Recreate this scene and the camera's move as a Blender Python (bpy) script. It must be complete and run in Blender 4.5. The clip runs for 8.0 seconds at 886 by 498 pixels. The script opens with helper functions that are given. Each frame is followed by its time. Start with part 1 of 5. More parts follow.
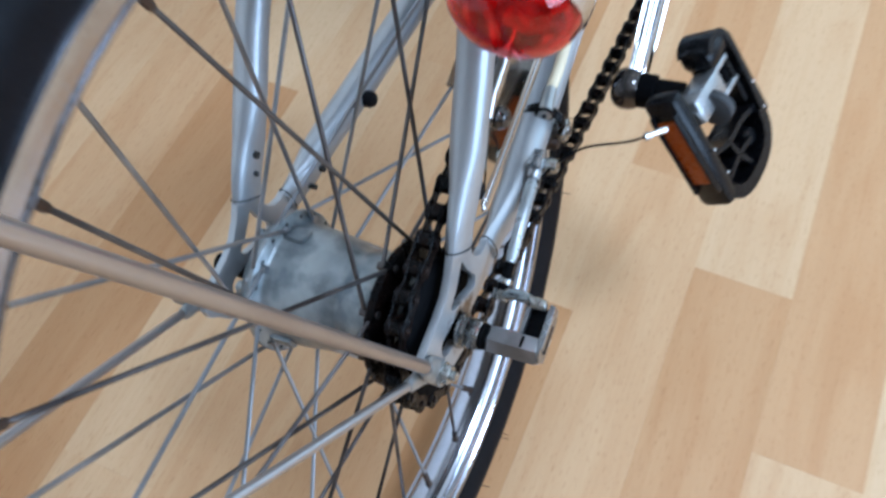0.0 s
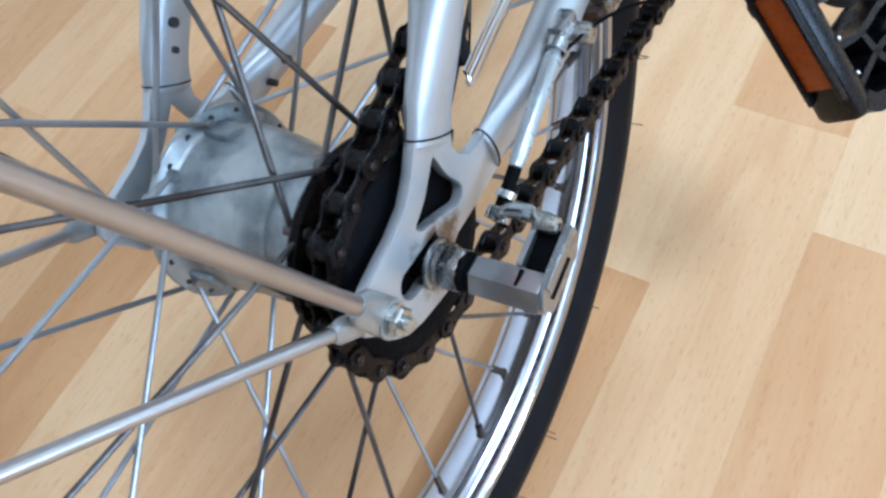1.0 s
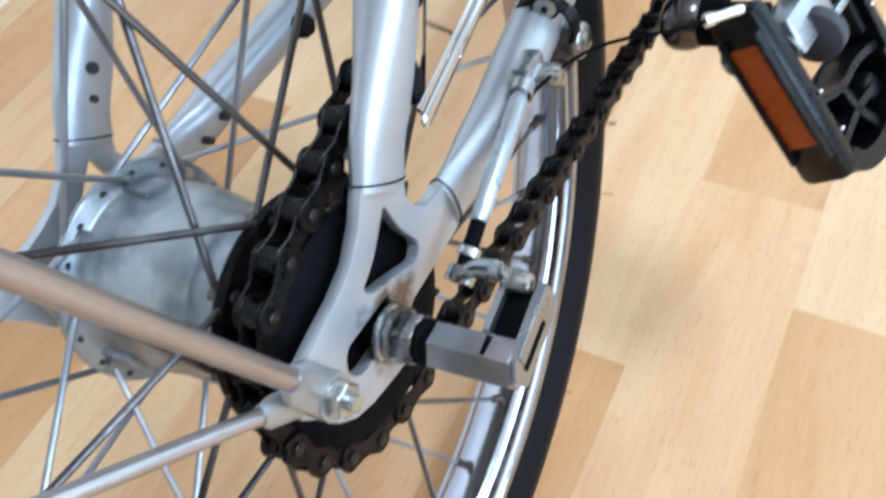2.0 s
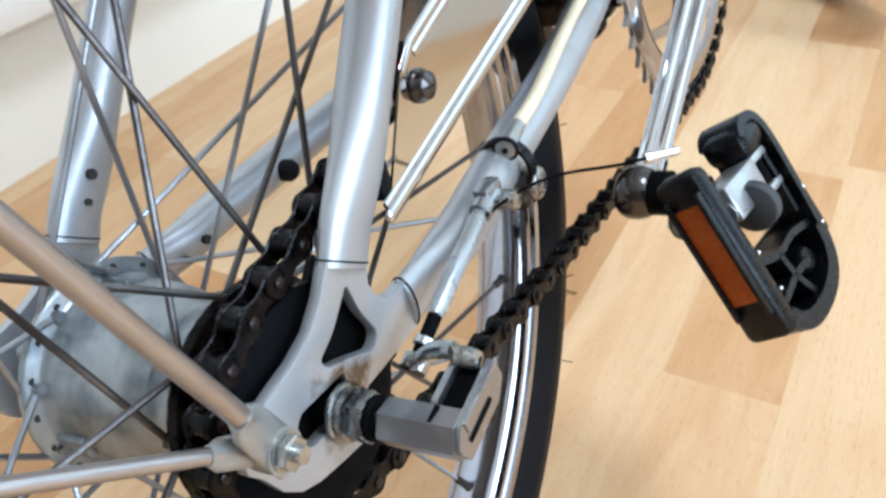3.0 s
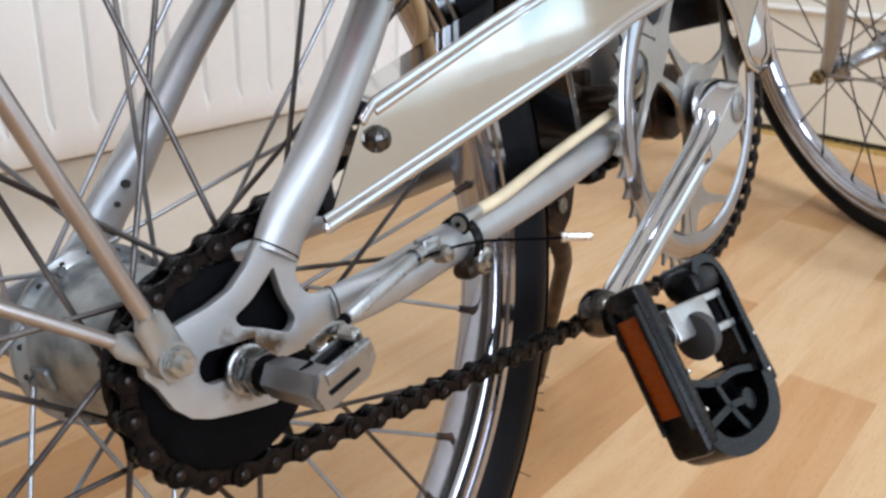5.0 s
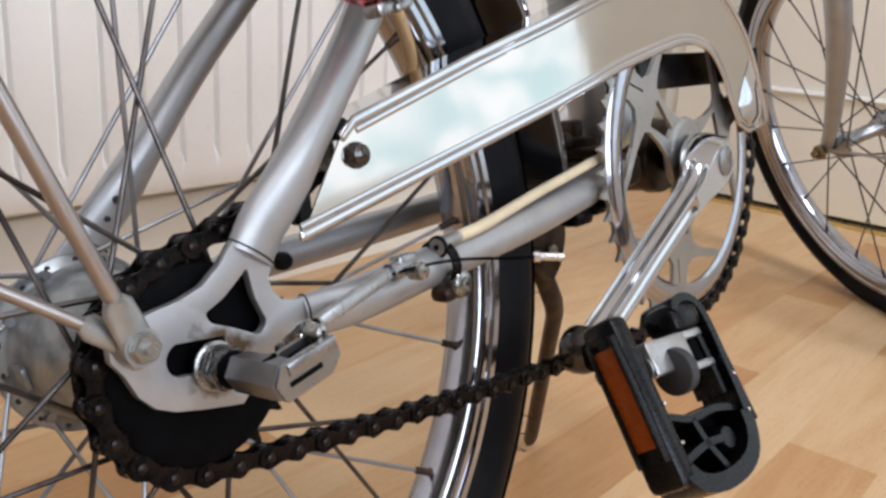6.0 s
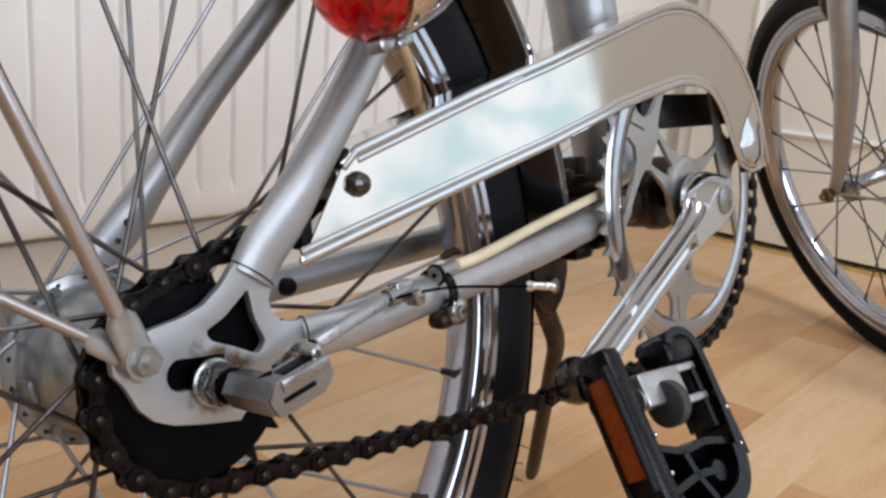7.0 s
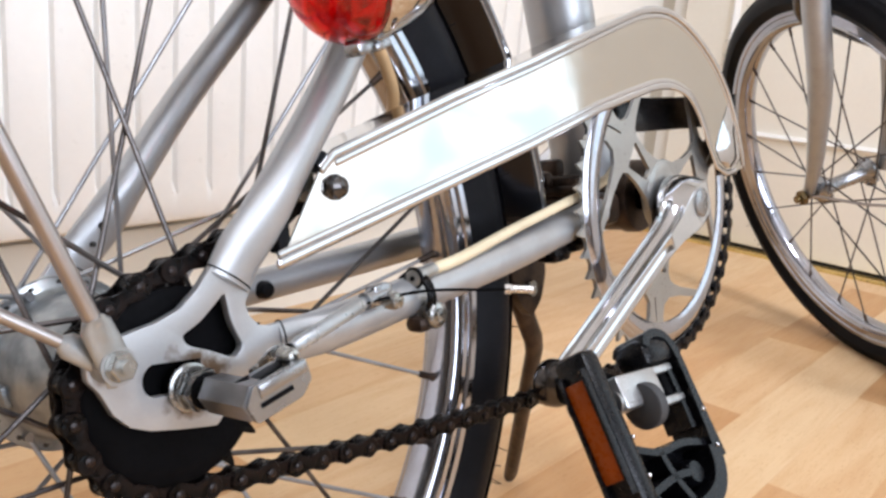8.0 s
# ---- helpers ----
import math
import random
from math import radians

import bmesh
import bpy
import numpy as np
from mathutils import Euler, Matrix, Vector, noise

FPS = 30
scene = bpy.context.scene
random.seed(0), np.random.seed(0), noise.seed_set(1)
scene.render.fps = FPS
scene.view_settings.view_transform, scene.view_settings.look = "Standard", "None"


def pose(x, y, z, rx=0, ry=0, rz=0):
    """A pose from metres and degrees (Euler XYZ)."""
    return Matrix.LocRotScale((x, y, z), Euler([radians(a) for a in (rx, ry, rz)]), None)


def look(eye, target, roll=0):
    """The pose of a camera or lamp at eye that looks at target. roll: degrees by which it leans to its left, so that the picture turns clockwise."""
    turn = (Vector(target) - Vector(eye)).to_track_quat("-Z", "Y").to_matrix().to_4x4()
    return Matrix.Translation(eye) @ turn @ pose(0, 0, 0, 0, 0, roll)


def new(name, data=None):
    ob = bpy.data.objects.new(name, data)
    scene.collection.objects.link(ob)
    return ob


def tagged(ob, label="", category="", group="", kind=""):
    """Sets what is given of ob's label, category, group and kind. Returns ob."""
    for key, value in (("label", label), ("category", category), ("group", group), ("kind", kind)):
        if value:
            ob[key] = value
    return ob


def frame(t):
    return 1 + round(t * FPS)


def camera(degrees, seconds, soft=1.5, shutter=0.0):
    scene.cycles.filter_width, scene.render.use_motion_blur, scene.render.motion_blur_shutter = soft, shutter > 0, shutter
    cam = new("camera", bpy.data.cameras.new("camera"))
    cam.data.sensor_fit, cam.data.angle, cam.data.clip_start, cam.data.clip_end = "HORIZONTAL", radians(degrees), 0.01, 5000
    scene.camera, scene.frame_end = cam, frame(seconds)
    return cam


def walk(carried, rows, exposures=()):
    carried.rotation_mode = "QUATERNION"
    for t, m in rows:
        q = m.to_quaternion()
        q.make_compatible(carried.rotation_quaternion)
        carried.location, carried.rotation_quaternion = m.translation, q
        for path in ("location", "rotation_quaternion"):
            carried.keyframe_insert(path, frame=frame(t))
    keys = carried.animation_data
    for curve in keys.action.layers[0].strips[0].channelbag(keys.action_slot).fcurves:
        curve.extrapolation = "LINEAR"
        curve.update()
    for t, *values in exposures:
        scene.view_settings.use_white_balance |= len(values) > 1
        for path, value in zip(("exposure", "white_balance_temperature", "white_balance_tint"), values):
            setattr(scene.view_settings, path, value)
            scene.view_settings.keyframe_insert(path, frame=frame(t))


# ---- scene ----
cam = camera(54.3, 8.0, soft=2.7, shutter=0.5)
PATH = [
    (0, -0.1387, -0.0726, 0.5930, 30.13, 2.22, -66.51),
    (0.5, -0.1092, -0.0885, 0.5178, 30.09, 6.18, -63.37),
    (1, -0.0933, -0.0948, 0.4697, 31.13, 8.21, -61.56),
    (1.5, -0.0817, -0.0930, 0.4449, 33.80, 8.14, -62.09),
    (2, -0.0843, -0.0871, 0.4354, 37.31, 6.61, -63.54),
    (2.2, -0.0880, -0.0851, 0.4316, 40.65, 4.60, -65.01),
    (3.3, -0.1239, -0.1204, 0.4144, 56.39, 3.47, -60.73),
    (3.5, -0.1256, -0.1277, 0.4117, 57.93, 3.20, -60.07),
    (4, -0.1355, -0.1477, 0.4070, 62.28, 2.77, -55.95),
    (4.5, -0.1365, -0.1649, 0.3949, 63.29, 1.89, -54.49),
    (4.7, -0.1407, -0.1781, 0.3949, 64.94, 0.03, -52.87),
    (5.8, -0.1458, -0.2152, 0.3720, 72.47, -3.35, -49.67),
    (6, -0.1451, -0.2167, 0.3715, 73.12, -3.47, -49.60),
    (6.5, -0.1486, -0.2260, 0.3732, 75.03, -4.60, -48.30),
    (7, -0.1489, -0.2294, 0.3718, 75.44, -4.46, -48.28),
    (7.5, -0.1497, -0.2304, 0.3728, 75.37, -4.48, -48.58),
    (8, -0.1485, -0.2292, 0.3722, 75.68, -4.75, -49.68),
]
walk(cam, [(t, pose(x, y, z, rx, ry, rz)) for t, x, y, z, rx, ry, rz in PATH],
     [(0.0, -0.01, 4750, 4), (0.5, 0.18, 4680, 3), (1.0, 0.31, 4780, 3), (1.5, 0.39, 4820, 3), (2.0, 0.50, 4950, 3), (3.5, 0.17, 5450, 6), (4.0, -0.06, 5650, 9),
      (4.5, -0.08, 5700, 9), (6.0, -0.32, 6100, 14), (6.5, -0.42, 6050, 14), (7.0, -0.43, 6050, 14), (7.5, -0.03, 6050, 14), (8.0, 0.15, 6050, 14)])

# ---- light ----
world = bpy.data.worlds.new("world")
scene.world = world
world.use_nodes = True
nt = world.node_tree
sky = nt.nodes.new("ShaderNodeTexSky")
sky.sky_type, sky.sun_disc, sky.sun_elevation, sky.sun_rotation = "NISHITA", False, radians(35), radians(120)
nt.links.new(sky.outputs["Color"], nt.nodes["Background"].inputs["Color"])
nt.nodes["Background"].inputs["Strength"].default_value = 0.12
scene.view_settings.exposure = 0.0


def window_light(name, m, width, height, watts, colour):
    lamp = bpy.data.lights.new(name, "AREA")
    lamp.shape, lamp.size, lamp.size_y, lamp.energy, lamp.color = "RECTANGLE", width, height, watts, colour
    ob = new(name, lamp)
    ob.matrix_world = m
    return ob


FLOOR_Z = 0.0115
ROOM_X0, ROOM_X1, ROOM_Y0, ROOM_Y1, ROOM_H = -2.4, 1.5, -2.8, 0.6, 2.4
window_light("window_light_side", look((-0.3, ROOM_Y0 - 0.05, 1.4), (-0.3, 0, 1.2)), 2.3, 1.6, 82, (0.90, 0.95, 1.0))
# Light from above of unknown source, set in an assumed roof window.
window_light("assumed_roof_light", look((0.25, -0.95, ROOM_H + 0.05), (0.25, -0.95 + 1e-4, 0)), 0.55, 0.55, 32, (0.95, 0.97, 1.0))


# ---- materials ----
def material(name, base, rough=0.5, metal=0.0, var=0.12, scale=30.0, bump=0.05, fine=220.0, stain=None, stain_amount=0.0, stain_scale=60.0,
             rvar=0.08, coat=0.0, rand=0.0, transmission=0.0, stretch=None, spec=0.5):
    m = bpy.data.materials.new(name)
    m.use_nodes = True
    t = m.node_tree
    b = t.nodes["Principled BSDF"]
    b.inputs["Metallic"].default_value = metal
    b.inputs["Coat Weight"].default_value = coat
    b.inputs["Coat Roughness"].default_value = 0.12
    b.inputs["Transmission Weight"].default_value = transmission
    b.inputs["Specular IOR Level"].default_value = spec
    co = t.nodes.new("ShaderNodeTexCoord")
    vec = co.outputs["Object"]
    if stretch:
        mp = t.nodes.new("ShaderNodeMapping")
        mp.inputs["Scale"].default_value = stretch
        t.links.new(vec, mp.inputs["Vector"])
        vec = mp.outputs["Vector"]

    def noise_node(sc, detail=4.0):
        n = t.nodes.new("ShaderNodeTexNoise")
        n.inputs["Scale"].default_value, n.inputs["Detail"].default_value = sc, detail
        t.links.new(vec, n.inputs["Vector"])
        return n.outputs["Fac"]

    def ramp(src, lo, hi, a=0.3, c=0.7):
        r = t.nodes.new("ShaderNodeMapRange")
        r.inputs["From Min"].default_value, r.inputs["From Max"].default_value = a, c
        r.inputs["To Min"].default_value, r.inputs["To Max"].default_value = lo, hi
        t.links.new(src, r.inputs["Value"])
        return r.outputs["Result"]

    def mix(kind, fac, a, c):
        x = t.nodes.new("ShaderNodeMix")
        x.data_type, x.blend_type = "RGBA", kind
        for socket, value in ((x.inputs["Factor"], fac), (x.inputs[6], a), (x.inputs[7], c)):
            if hasattr(value, "is_output"):
                t.links.new(value, socket)
            else:
                socket.default_value = value
        return x.outputs[2]

    col = (*base, 1.0)
    dark, light = tuple(min(1, v * (1 - var)) for v in base) + (1.0,), tuple(min(1, v * (1 + var)) for v in base) + (1.0,)
    big, small = noise_node(scale), noise_node(fine, 3.0)
    out = mix("MIX", ramp(big, 0, 1), dark, light)
    out = mix("MULTIPLY", ramp(small, 0, min(1, var * 2.5), 0.35, 0.75), out, (0.72, 0.72, 0.72, 1))
    if stain:
        out = mix("MIX", ramp(noise_node(stain_scale, 4.0), 0, stain_amount, 0.46, 0.64), out, (*stain, 1.0))
    if rand:
        info = t.nodes.new("ShaderNodeObjectInfo")
        hsv = t.nodes.new("ShaderNodeHueSaturation")
        t.links.new(ramp(info.outputs["Random"], 1 - rand, 1 + rand, 0, 1), hsv.inputs["Value"])
        t.links.new(out, hsv.inputs["Color"])
        out = hsv.outputs["Color"]
    t.links.new(out, b.inputs["Base Color"])
    t.links.new(ramp(small, max(0.02, rough - rvar), min(1, rough + rvar)), b.inputs["Roughness"])
    if bump:
        bp = t.nodes.new("ShaderNodeBump")
        bp.inputs["Strength"].default_value, bp.inputs["Distance"].default_value = bump, 0.001
        t.links.new(small, bp.inputs["Height"])
        t.links.new(bp.outputs["Normal"], b.inputs["Normal"])
    return m


silver_paint = material("silver_paint", (0.368, 0.376, 0.386), 0.39, 0.6, 0.04, 14, 0.0, 900, (0.24, 0.235, 0.23), 0.25, 60, coat=0.25, rvar=0.03)
dropout_paint = material("dropout_paint", (0.368, 0.376, 0.386), 0.39, 0.6, 0.04, 14, 0.0, 900, (0.24, 0.235, 0.23), 0.25, 60, coat=0.25, rvar=0.03)
chrome = material("chrome", (0.56, 0.57, 0.60), 0.08, 1.0, 0.02, 40, 0.0, 500, rvar=0.03)
# Near-black base: the dark reflections in the mudguard's chrome are put into its colour.
mudguard_dark_chrome = material("mudguard_dark_chrome", (0.034, 0.036, 0.046), 0.09, 0.9, 0.05, 30, 0.0, 400, (0.026, 0.025, 0.028), 0.4, 50, rvar=0.03)
guard_chrome = material("guard_chrome", (0.55, 0.535, 0.50), 0.07, 1.0, 0.02, 12, 0.05, 40, rvar=0.02)
rim_steel = material("rim_steel", (0.41, 0.42, 0.47), 0.13, 1.0, 0.06, 40, 0.01, 500, (0.29, 0.27, 0.26), 0.3, 60)
zinc = material("zinc", (0.25, 0.27, 0.285), 0.34, 0.6, 0.15, 40, 0.02, 250, (0.05, 0.055, 0.065), 0.85, 55)
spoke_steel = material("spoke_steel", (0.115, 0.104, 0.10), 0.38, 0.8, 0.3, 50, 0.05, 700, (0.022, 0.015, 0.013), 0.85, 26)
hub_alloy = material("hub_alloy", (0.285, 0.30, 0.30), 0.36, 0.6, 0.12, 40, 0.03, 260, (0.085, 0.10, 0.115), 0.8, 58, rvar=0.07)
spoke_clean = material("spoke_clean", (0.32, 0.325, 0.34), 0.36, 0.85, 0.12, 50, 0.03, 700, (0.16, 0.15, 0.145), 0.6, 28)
rod_steel = material("rod_steel", (0.40, 0.375, 0.365), 0.33, 0.95, 0.03, 30, 0.0, 400, (0.27, 0.235, 0.22), 0.35, 25, rvar=0.03)
tab_zinc = material("tab_zinc", (0.33, 0.335, 0.33), 0.36, 0.7, 0.08, 60, 0.01, 300, (0.28, 0.25, 0.20), 0.45, 90, rvar=0.04)
bright_steel = material("bright_steel", (0.62, 0.61, 0.59), 0.26, 0.85, 0.05, 60, 0.0, 300, rvar=0.05)
worn_zinc = material("worn_zinc", (0.30, 0.30, 0.29), 0.26, 0.9, 0.15, 120, 0.03, 300, (0.045, 0.038, 0.03), 0.9, 150, rvar=0.08)
dull_steel = material("dull_steel", (0.27, 0.27, 0.275), 0.33, 0.9, 0.06, 40, 0.0, 120, (0.09, 0.08, 0.075), 0.4, 70, rvar=0.03)
bolt_steel = material("bolt_steel", (0.40, 0.40, 0.38), 0.26, 0.9, 0.08, 60, 0.0, 150, (0.17, 0.145, 0.11), 0.5, 120, rvar=0.03)
ring_steel = material("ring_steel", (0.38, 0.38, 0.37), 0.30, 0.85, 0.03, 20, 0.0, 600, (0.25, 0.24, 0.22), 0.3, 25, rvar=0.03)
greasy = material("greasy_steel", (0.0016, 0.0014, 0.0015), 0.30, 0.0, 0.4, 200, 0.55, 330, (0.009, 0.0045, 0.0032), 0.7, 170, rvar=0.14, spec=0.11)
rusty_pin = material("rusty_pin", (0.014, 0.008, 0.0065), 0.34, 0.3, 0.3, 300, 0.2, 500, (0.006, 0.004, 0.004), 0.8, 260, spec=0.3)
black_steel = material("black_steel", (0.0025, 0.0025, 0.003), 0.7, 0.0, 0.3, 80, 0.0, 500, spec=0.04)
bronze = material("grimy_steel", (0.060, 0.038, 0.026), 0.42, 0.5, 0.35, 80, 0.06, 500, (0.015, 0.010, 0.008), 0.9, 70, spec=0.3)
rubber = material("rubber", (0.0045, 0.0045, 0.006), 0.52, 0.0, 0.25, 120, 0.1, 900, spec=0.10)
plastic = material("black_plastic", (0.0035, 0.0035, 0.0045), 0.30, 0.0, 0.25, 60, 0.03, 900, spec=0.22)
orange = material("orange_reflector", (0.265, 0.053, 0.003), 0.30, 0.0, 0.10, 60, 0.2, 400, spec=0.2)
red_lens = material("red_lens", (0.86, 0.020, 0.018), 0.06, 0.0, 0.04, 40, 0.02, 260, transmission=1.0, spec=0.4, rvar=0.02)
reflector_foil = material("reflector_foil", (0.80, 0.78, 0.76), 0.22, 0.9, 0.05, 40, 0.0, 300, rvar=0.04)
cream_cable = material("cream_cable", (0.62, 0.53, 0.36), 0.45, 0.0, 0.1, 60, 0.02, 500, (0.4, 0.33, 0.22), 0.4, 50)
tan_cable = material("tan_cable", (0.46, 0.30, 0.15), 0.45, 0.0, 0.1, 60, 0.02, 500)
satin_steel = material("satin_steel", (0.31, 0.315, 0.325), 0.27, 0.9, 0.02, 40, 0.0, 120, (0.21, 0.20, 0.19), 0.2, 60, rvar=0.02)
clear_tube = material("clear_tube", (0.36, 0.38, 0.39), 0.30, 0.5, 0.10, 90, 0.02, 200, (0.20, 0.19, 0.17), 0.45, 70)
dark_bolt = material("dark_bolt", (0.09, 0.083, 0.08), 0.20, 0.95, 0.1, 80, 0.0, 500, (0.05, 0.04, 0.03), 0.5, 90, rvar=0.04)
cast_alloy = material("cast_alloy", (0.44, 0.44, 0.44), 0.34, 0.8, 0.12, 60, 0.03, 500, (0.12, 0.11, 0.10), 0.5, 60)
brushed_alloy = material("brushed_alloy", (0.50, 0.50, 0.49), 0.38, 0.75, 0.05, 40, 0.01, 500, (0.30, 0.29, 0.27), 0.3, 40, rvar=0.04)
grey_plastic = material("grey_plastic", (0.05, 0.05, 0.052), 0.6, 0.0, 0.1, 80, 0.02, 700, spec=0.2)
wall_paint = material("wall_paint", (0.80, 0.76, 0.69), 0.7, 0.0, 0.03, 3, 0.15, 160)
# For walls out of view, darkened so that the chrome has dark reflections.
unseen_wall_dark = material("unseen_wall_dark", (0.19, 0.155, 0.12), 0.7, 0.0, 0.05, 3, 0.15, 160)
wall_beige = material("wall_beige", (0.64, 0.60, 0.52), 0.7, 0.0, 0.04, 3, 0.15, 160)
white_gloss = material("white_gloss", (0.80, 0.78, 0.74), 0.35, 0.0, 0.03, 6, 0.05, 120)
radiator_enamel = material("radiator_enamel", (0.84, 0.82, 0.785), 0.35, 0.0, 0.03, 6, 0.03, 120)
door_paint = material("door_paint", (0.84, 0.80, 0.71), 0.4, 0.0, 0.03, 5, 0.06, 120)
brass = material("brass", (0.72, 0.52, 0.18), 0.28, 0.9, 0.1, 60, 0.05, 300)
old_brass = material("old_brass", (0.22, 0.15, 0.06), 0.38, 0.8, 0.25, 90, 0.03, 400, (0.07, 0.05, 0.03), 0.6, 120)
dark_gap = material("dark_gap", (0.02, 0.018, 0.015), 0.8)
ceiling_paint = material("ceiling_paint", (0.82, 0.81, 0.79), 0.8, 0.0, 0.02, 4)


def rusty_round(m, centre, reach, colour):
    """Rust and old grease on a painted plate, in ragged patches round a bolt."""
    t = m.node_tree
    b = t.nodes["Principled BSDF"]
    old = b.inputs["Base Color"].links[0].from_socket
    co = t.nodes.new("ShaderNodeTexCoord")
    far = t.nodes.new("ShaderNodeVectorMath")
    far.operation = "DISTANCE"
    far.inputs[1].default_value = centre
    t.links.new(co.outputs["Object"], far.inputs[0])
    n = t.nodes.new("ShaderNodeTexNoise")
    n.inputs["Scale"].default_value, n.inputs["Detail"].default_value = 190.0, 4.0
    t.links.new(co.outputs["Object"], n.inputs["Vector"])
    near = t.nodes.new("ShaderNodeMapRange")
    near.inputs["From Min"].default_value, near.inputs["From Max"].default_value = reach, reach * 0.45
    near.inputs["To Min"].default_value, near.inputs["To Max"].default_value = -0.30, 0.22
    t.links.new(far.outputs["Value"], near.inputs["Value"])
    add = t.nodes.new("ShaderNodeMath")
    t.links.new(near.outputs["Result"], add.inputs[0])
    t.links.new(n.outputs["Fac"], add.inputs[1])
    cut = t.nodes.new("ShaderNodeMapRange")
    cut.inputs["From Min"].default_value, cut.inputs["From Max"].default_value = 0.46, 0.76
    t.links.new(add.outputs["Value"], cut.inputs["Value"])
    x = t.nodes.new("ShaderNodeMix")
    x.data_type = "RGBA"
    t.links.new(cut.outputs["Result"], x.inputs["Factor"])
    t.links.new(old, x.inputs[6])
    x.inputs[7].default_value = (*colour, 1.0)
    t.links.new(x.outputs[2], b.inputs["Base Color"])
    return m


def wood_material(name, pale, deep, island=False):
    """Beech staves: long soft grain, growth figure and short dark flecks; each stave has its own tint."""
    m = bpy.data.materials.new(name)
    m.use_nodes = True
    t = m.node_tree
    b = t.nodes["Principled BSDF"]
    co = t.nodes.new("ShaderNodeTexCoord")
    own = (t.nodes.new("ShaderNodeNewGeometry").outputs["Random Per Island"] if island else t.nodes.new("ShaderNodeObjectInfo").outputs["Random"])
    add = t.nodes.new("ShaderNodeVectorMath")
    add.operation = "MULTIPLY_ADD"
    t.links.new(own, add.inputs[0])
    add.inputs[1].default_value = (37.0, 11.0, 5.0)
    t.links.new(co.outputs["Object"], add.inputs[2])

    def noise_at(stretch, scale, detail, distortion=0.0):
        mp = t.nodes.new("ShaderNodeMapping")
        mp.inputs["Scale"].default_value = stretch
        t.links.new(add.outputs[0], mp.inputs["Vector"])
        n = t.nodes.new("ShaderNodeTexNoise")
        n.inputs["Scale"].default_value, n.inputs["Detail"].default_value, n.inputs["Distortion"].default_value = scale, detail, distortion
        t.links.new(mp.outputs["Vector"], n.inputs["Vector"])
        return n.outputs["Fac"]

    def ranged(src, a, c, lo, hi):
        r = t.nodes.new("ShaderNodeMapRange")
        for key, v in (("From Min", a), ("From Max", c), ("To Min", lo), ("To Max", hi)):
            r.inputs[key].default_value = v
        t.links.new(src, r.inputs["Value"])
        return r.outputs["Result"]

    def mixed(kind, fac, a, c):
        x = t.nodes.new("ShaderNodeMix")
        x.data_type, x.blend_type = "RGBA", kind
        t.links.new(fac, x.inputs["Factor"])
        for socket, v in ((x.inputs[6], a), (x.inputs[7], c)):
            if isinstance(v, tuple):
                socket.default_value = (*v, 1.0)
            else:
                t.links.new(v, socket)
        return x.outputs[2]

    figure = noise_at((1.0, 7.0, 7.0), 5.0, 3.0, 1.2)
    grain = noise_at((1.0, 30.0, 30.0), 14.0, 4.0, 0.3)
    fleck = noise_at((1.0, 6.0, 6.0), 130.0, 2.0)
    base = mixed("MIX", ranged(own, 0.0, 1.0, 0.0, 1.0), pale, deep)
    base = mixed("MULTIPLY", ranged(figure, 0.42, 0.66, 0.0, 0.40), base, (0.80, 0.66, 0.52))
    base = mixed("MULTIPLY", ranged(grain, 0.45, 0.75, 0.0, 0.22), base, (0.82, 0.72, 0.60))
    base = mixed("MULTIPLY", ranged(fleck, 0.58, 0.72, 0.0, 0.45), base, (0.70, 0.58, 0.46))
    t.links.new(base, b.inputs["Base Color"])
    t.links.new(ranged(grain, 0.3, 0.7, 0.34, 0.48), b.inputs["Roughness"])
    b.inputs["Specular IOR Level"].default_value = 0.18
    bp = t.nodes.new("ShaderNodeBump")
    bp.inputs["Strength"].default_value, bp.inputs["Distance"].default_value = 0.04, 0.001
    t.links.new(grain, bp.inputs["Height"])
    t.links.new(bp.outputs["Normal"], b.inputs["Normal"])
    return m


PALE, MID, DEEP = (0.64, 0.452, 0.262), (0.58, 0.362, 0.184), (0.478, 0.264, 0.115)
beech_pale, beech_deep = wood_material("beech_pale", PALE, MID), wood_material("beech_deep", MID, DEEP)
beech_far = wood_material("beech_far", PALE, DEEP, True)


# ---- helpers for meshes ----
def bm_new():
    return bmesh.new()


def link(name, bm, mats, parent=None, label="", smooth=True):
    me = bpy.data.meshes.new(name)
    bm.normal_update()
    bm.to_mesh(me)
    bm.free()
    for x in mats if isinstance(mats, (list, tuple)) else [mats]:
        me.materials.append(x)
    if smooth:
        me.shade_smooth()
        me.set_sharp_from_angle(angle=radians(38))
    ob = new(name, me)
    if parent is not None:
        ob.parent = parent
    if label:
        ob["label"] = label
    return ob


def part(name, bm, mats, parent, label="", smooth=True):
    return link(name, bm, mats, parent, label, smooth)


def share(name, ob, parent, m):
    """Another object on ob's mesh, under parent, at the pose m."""
    o = new(name, ob.data)
    o.parent = parent
    o.matrix_basis = m
    return o


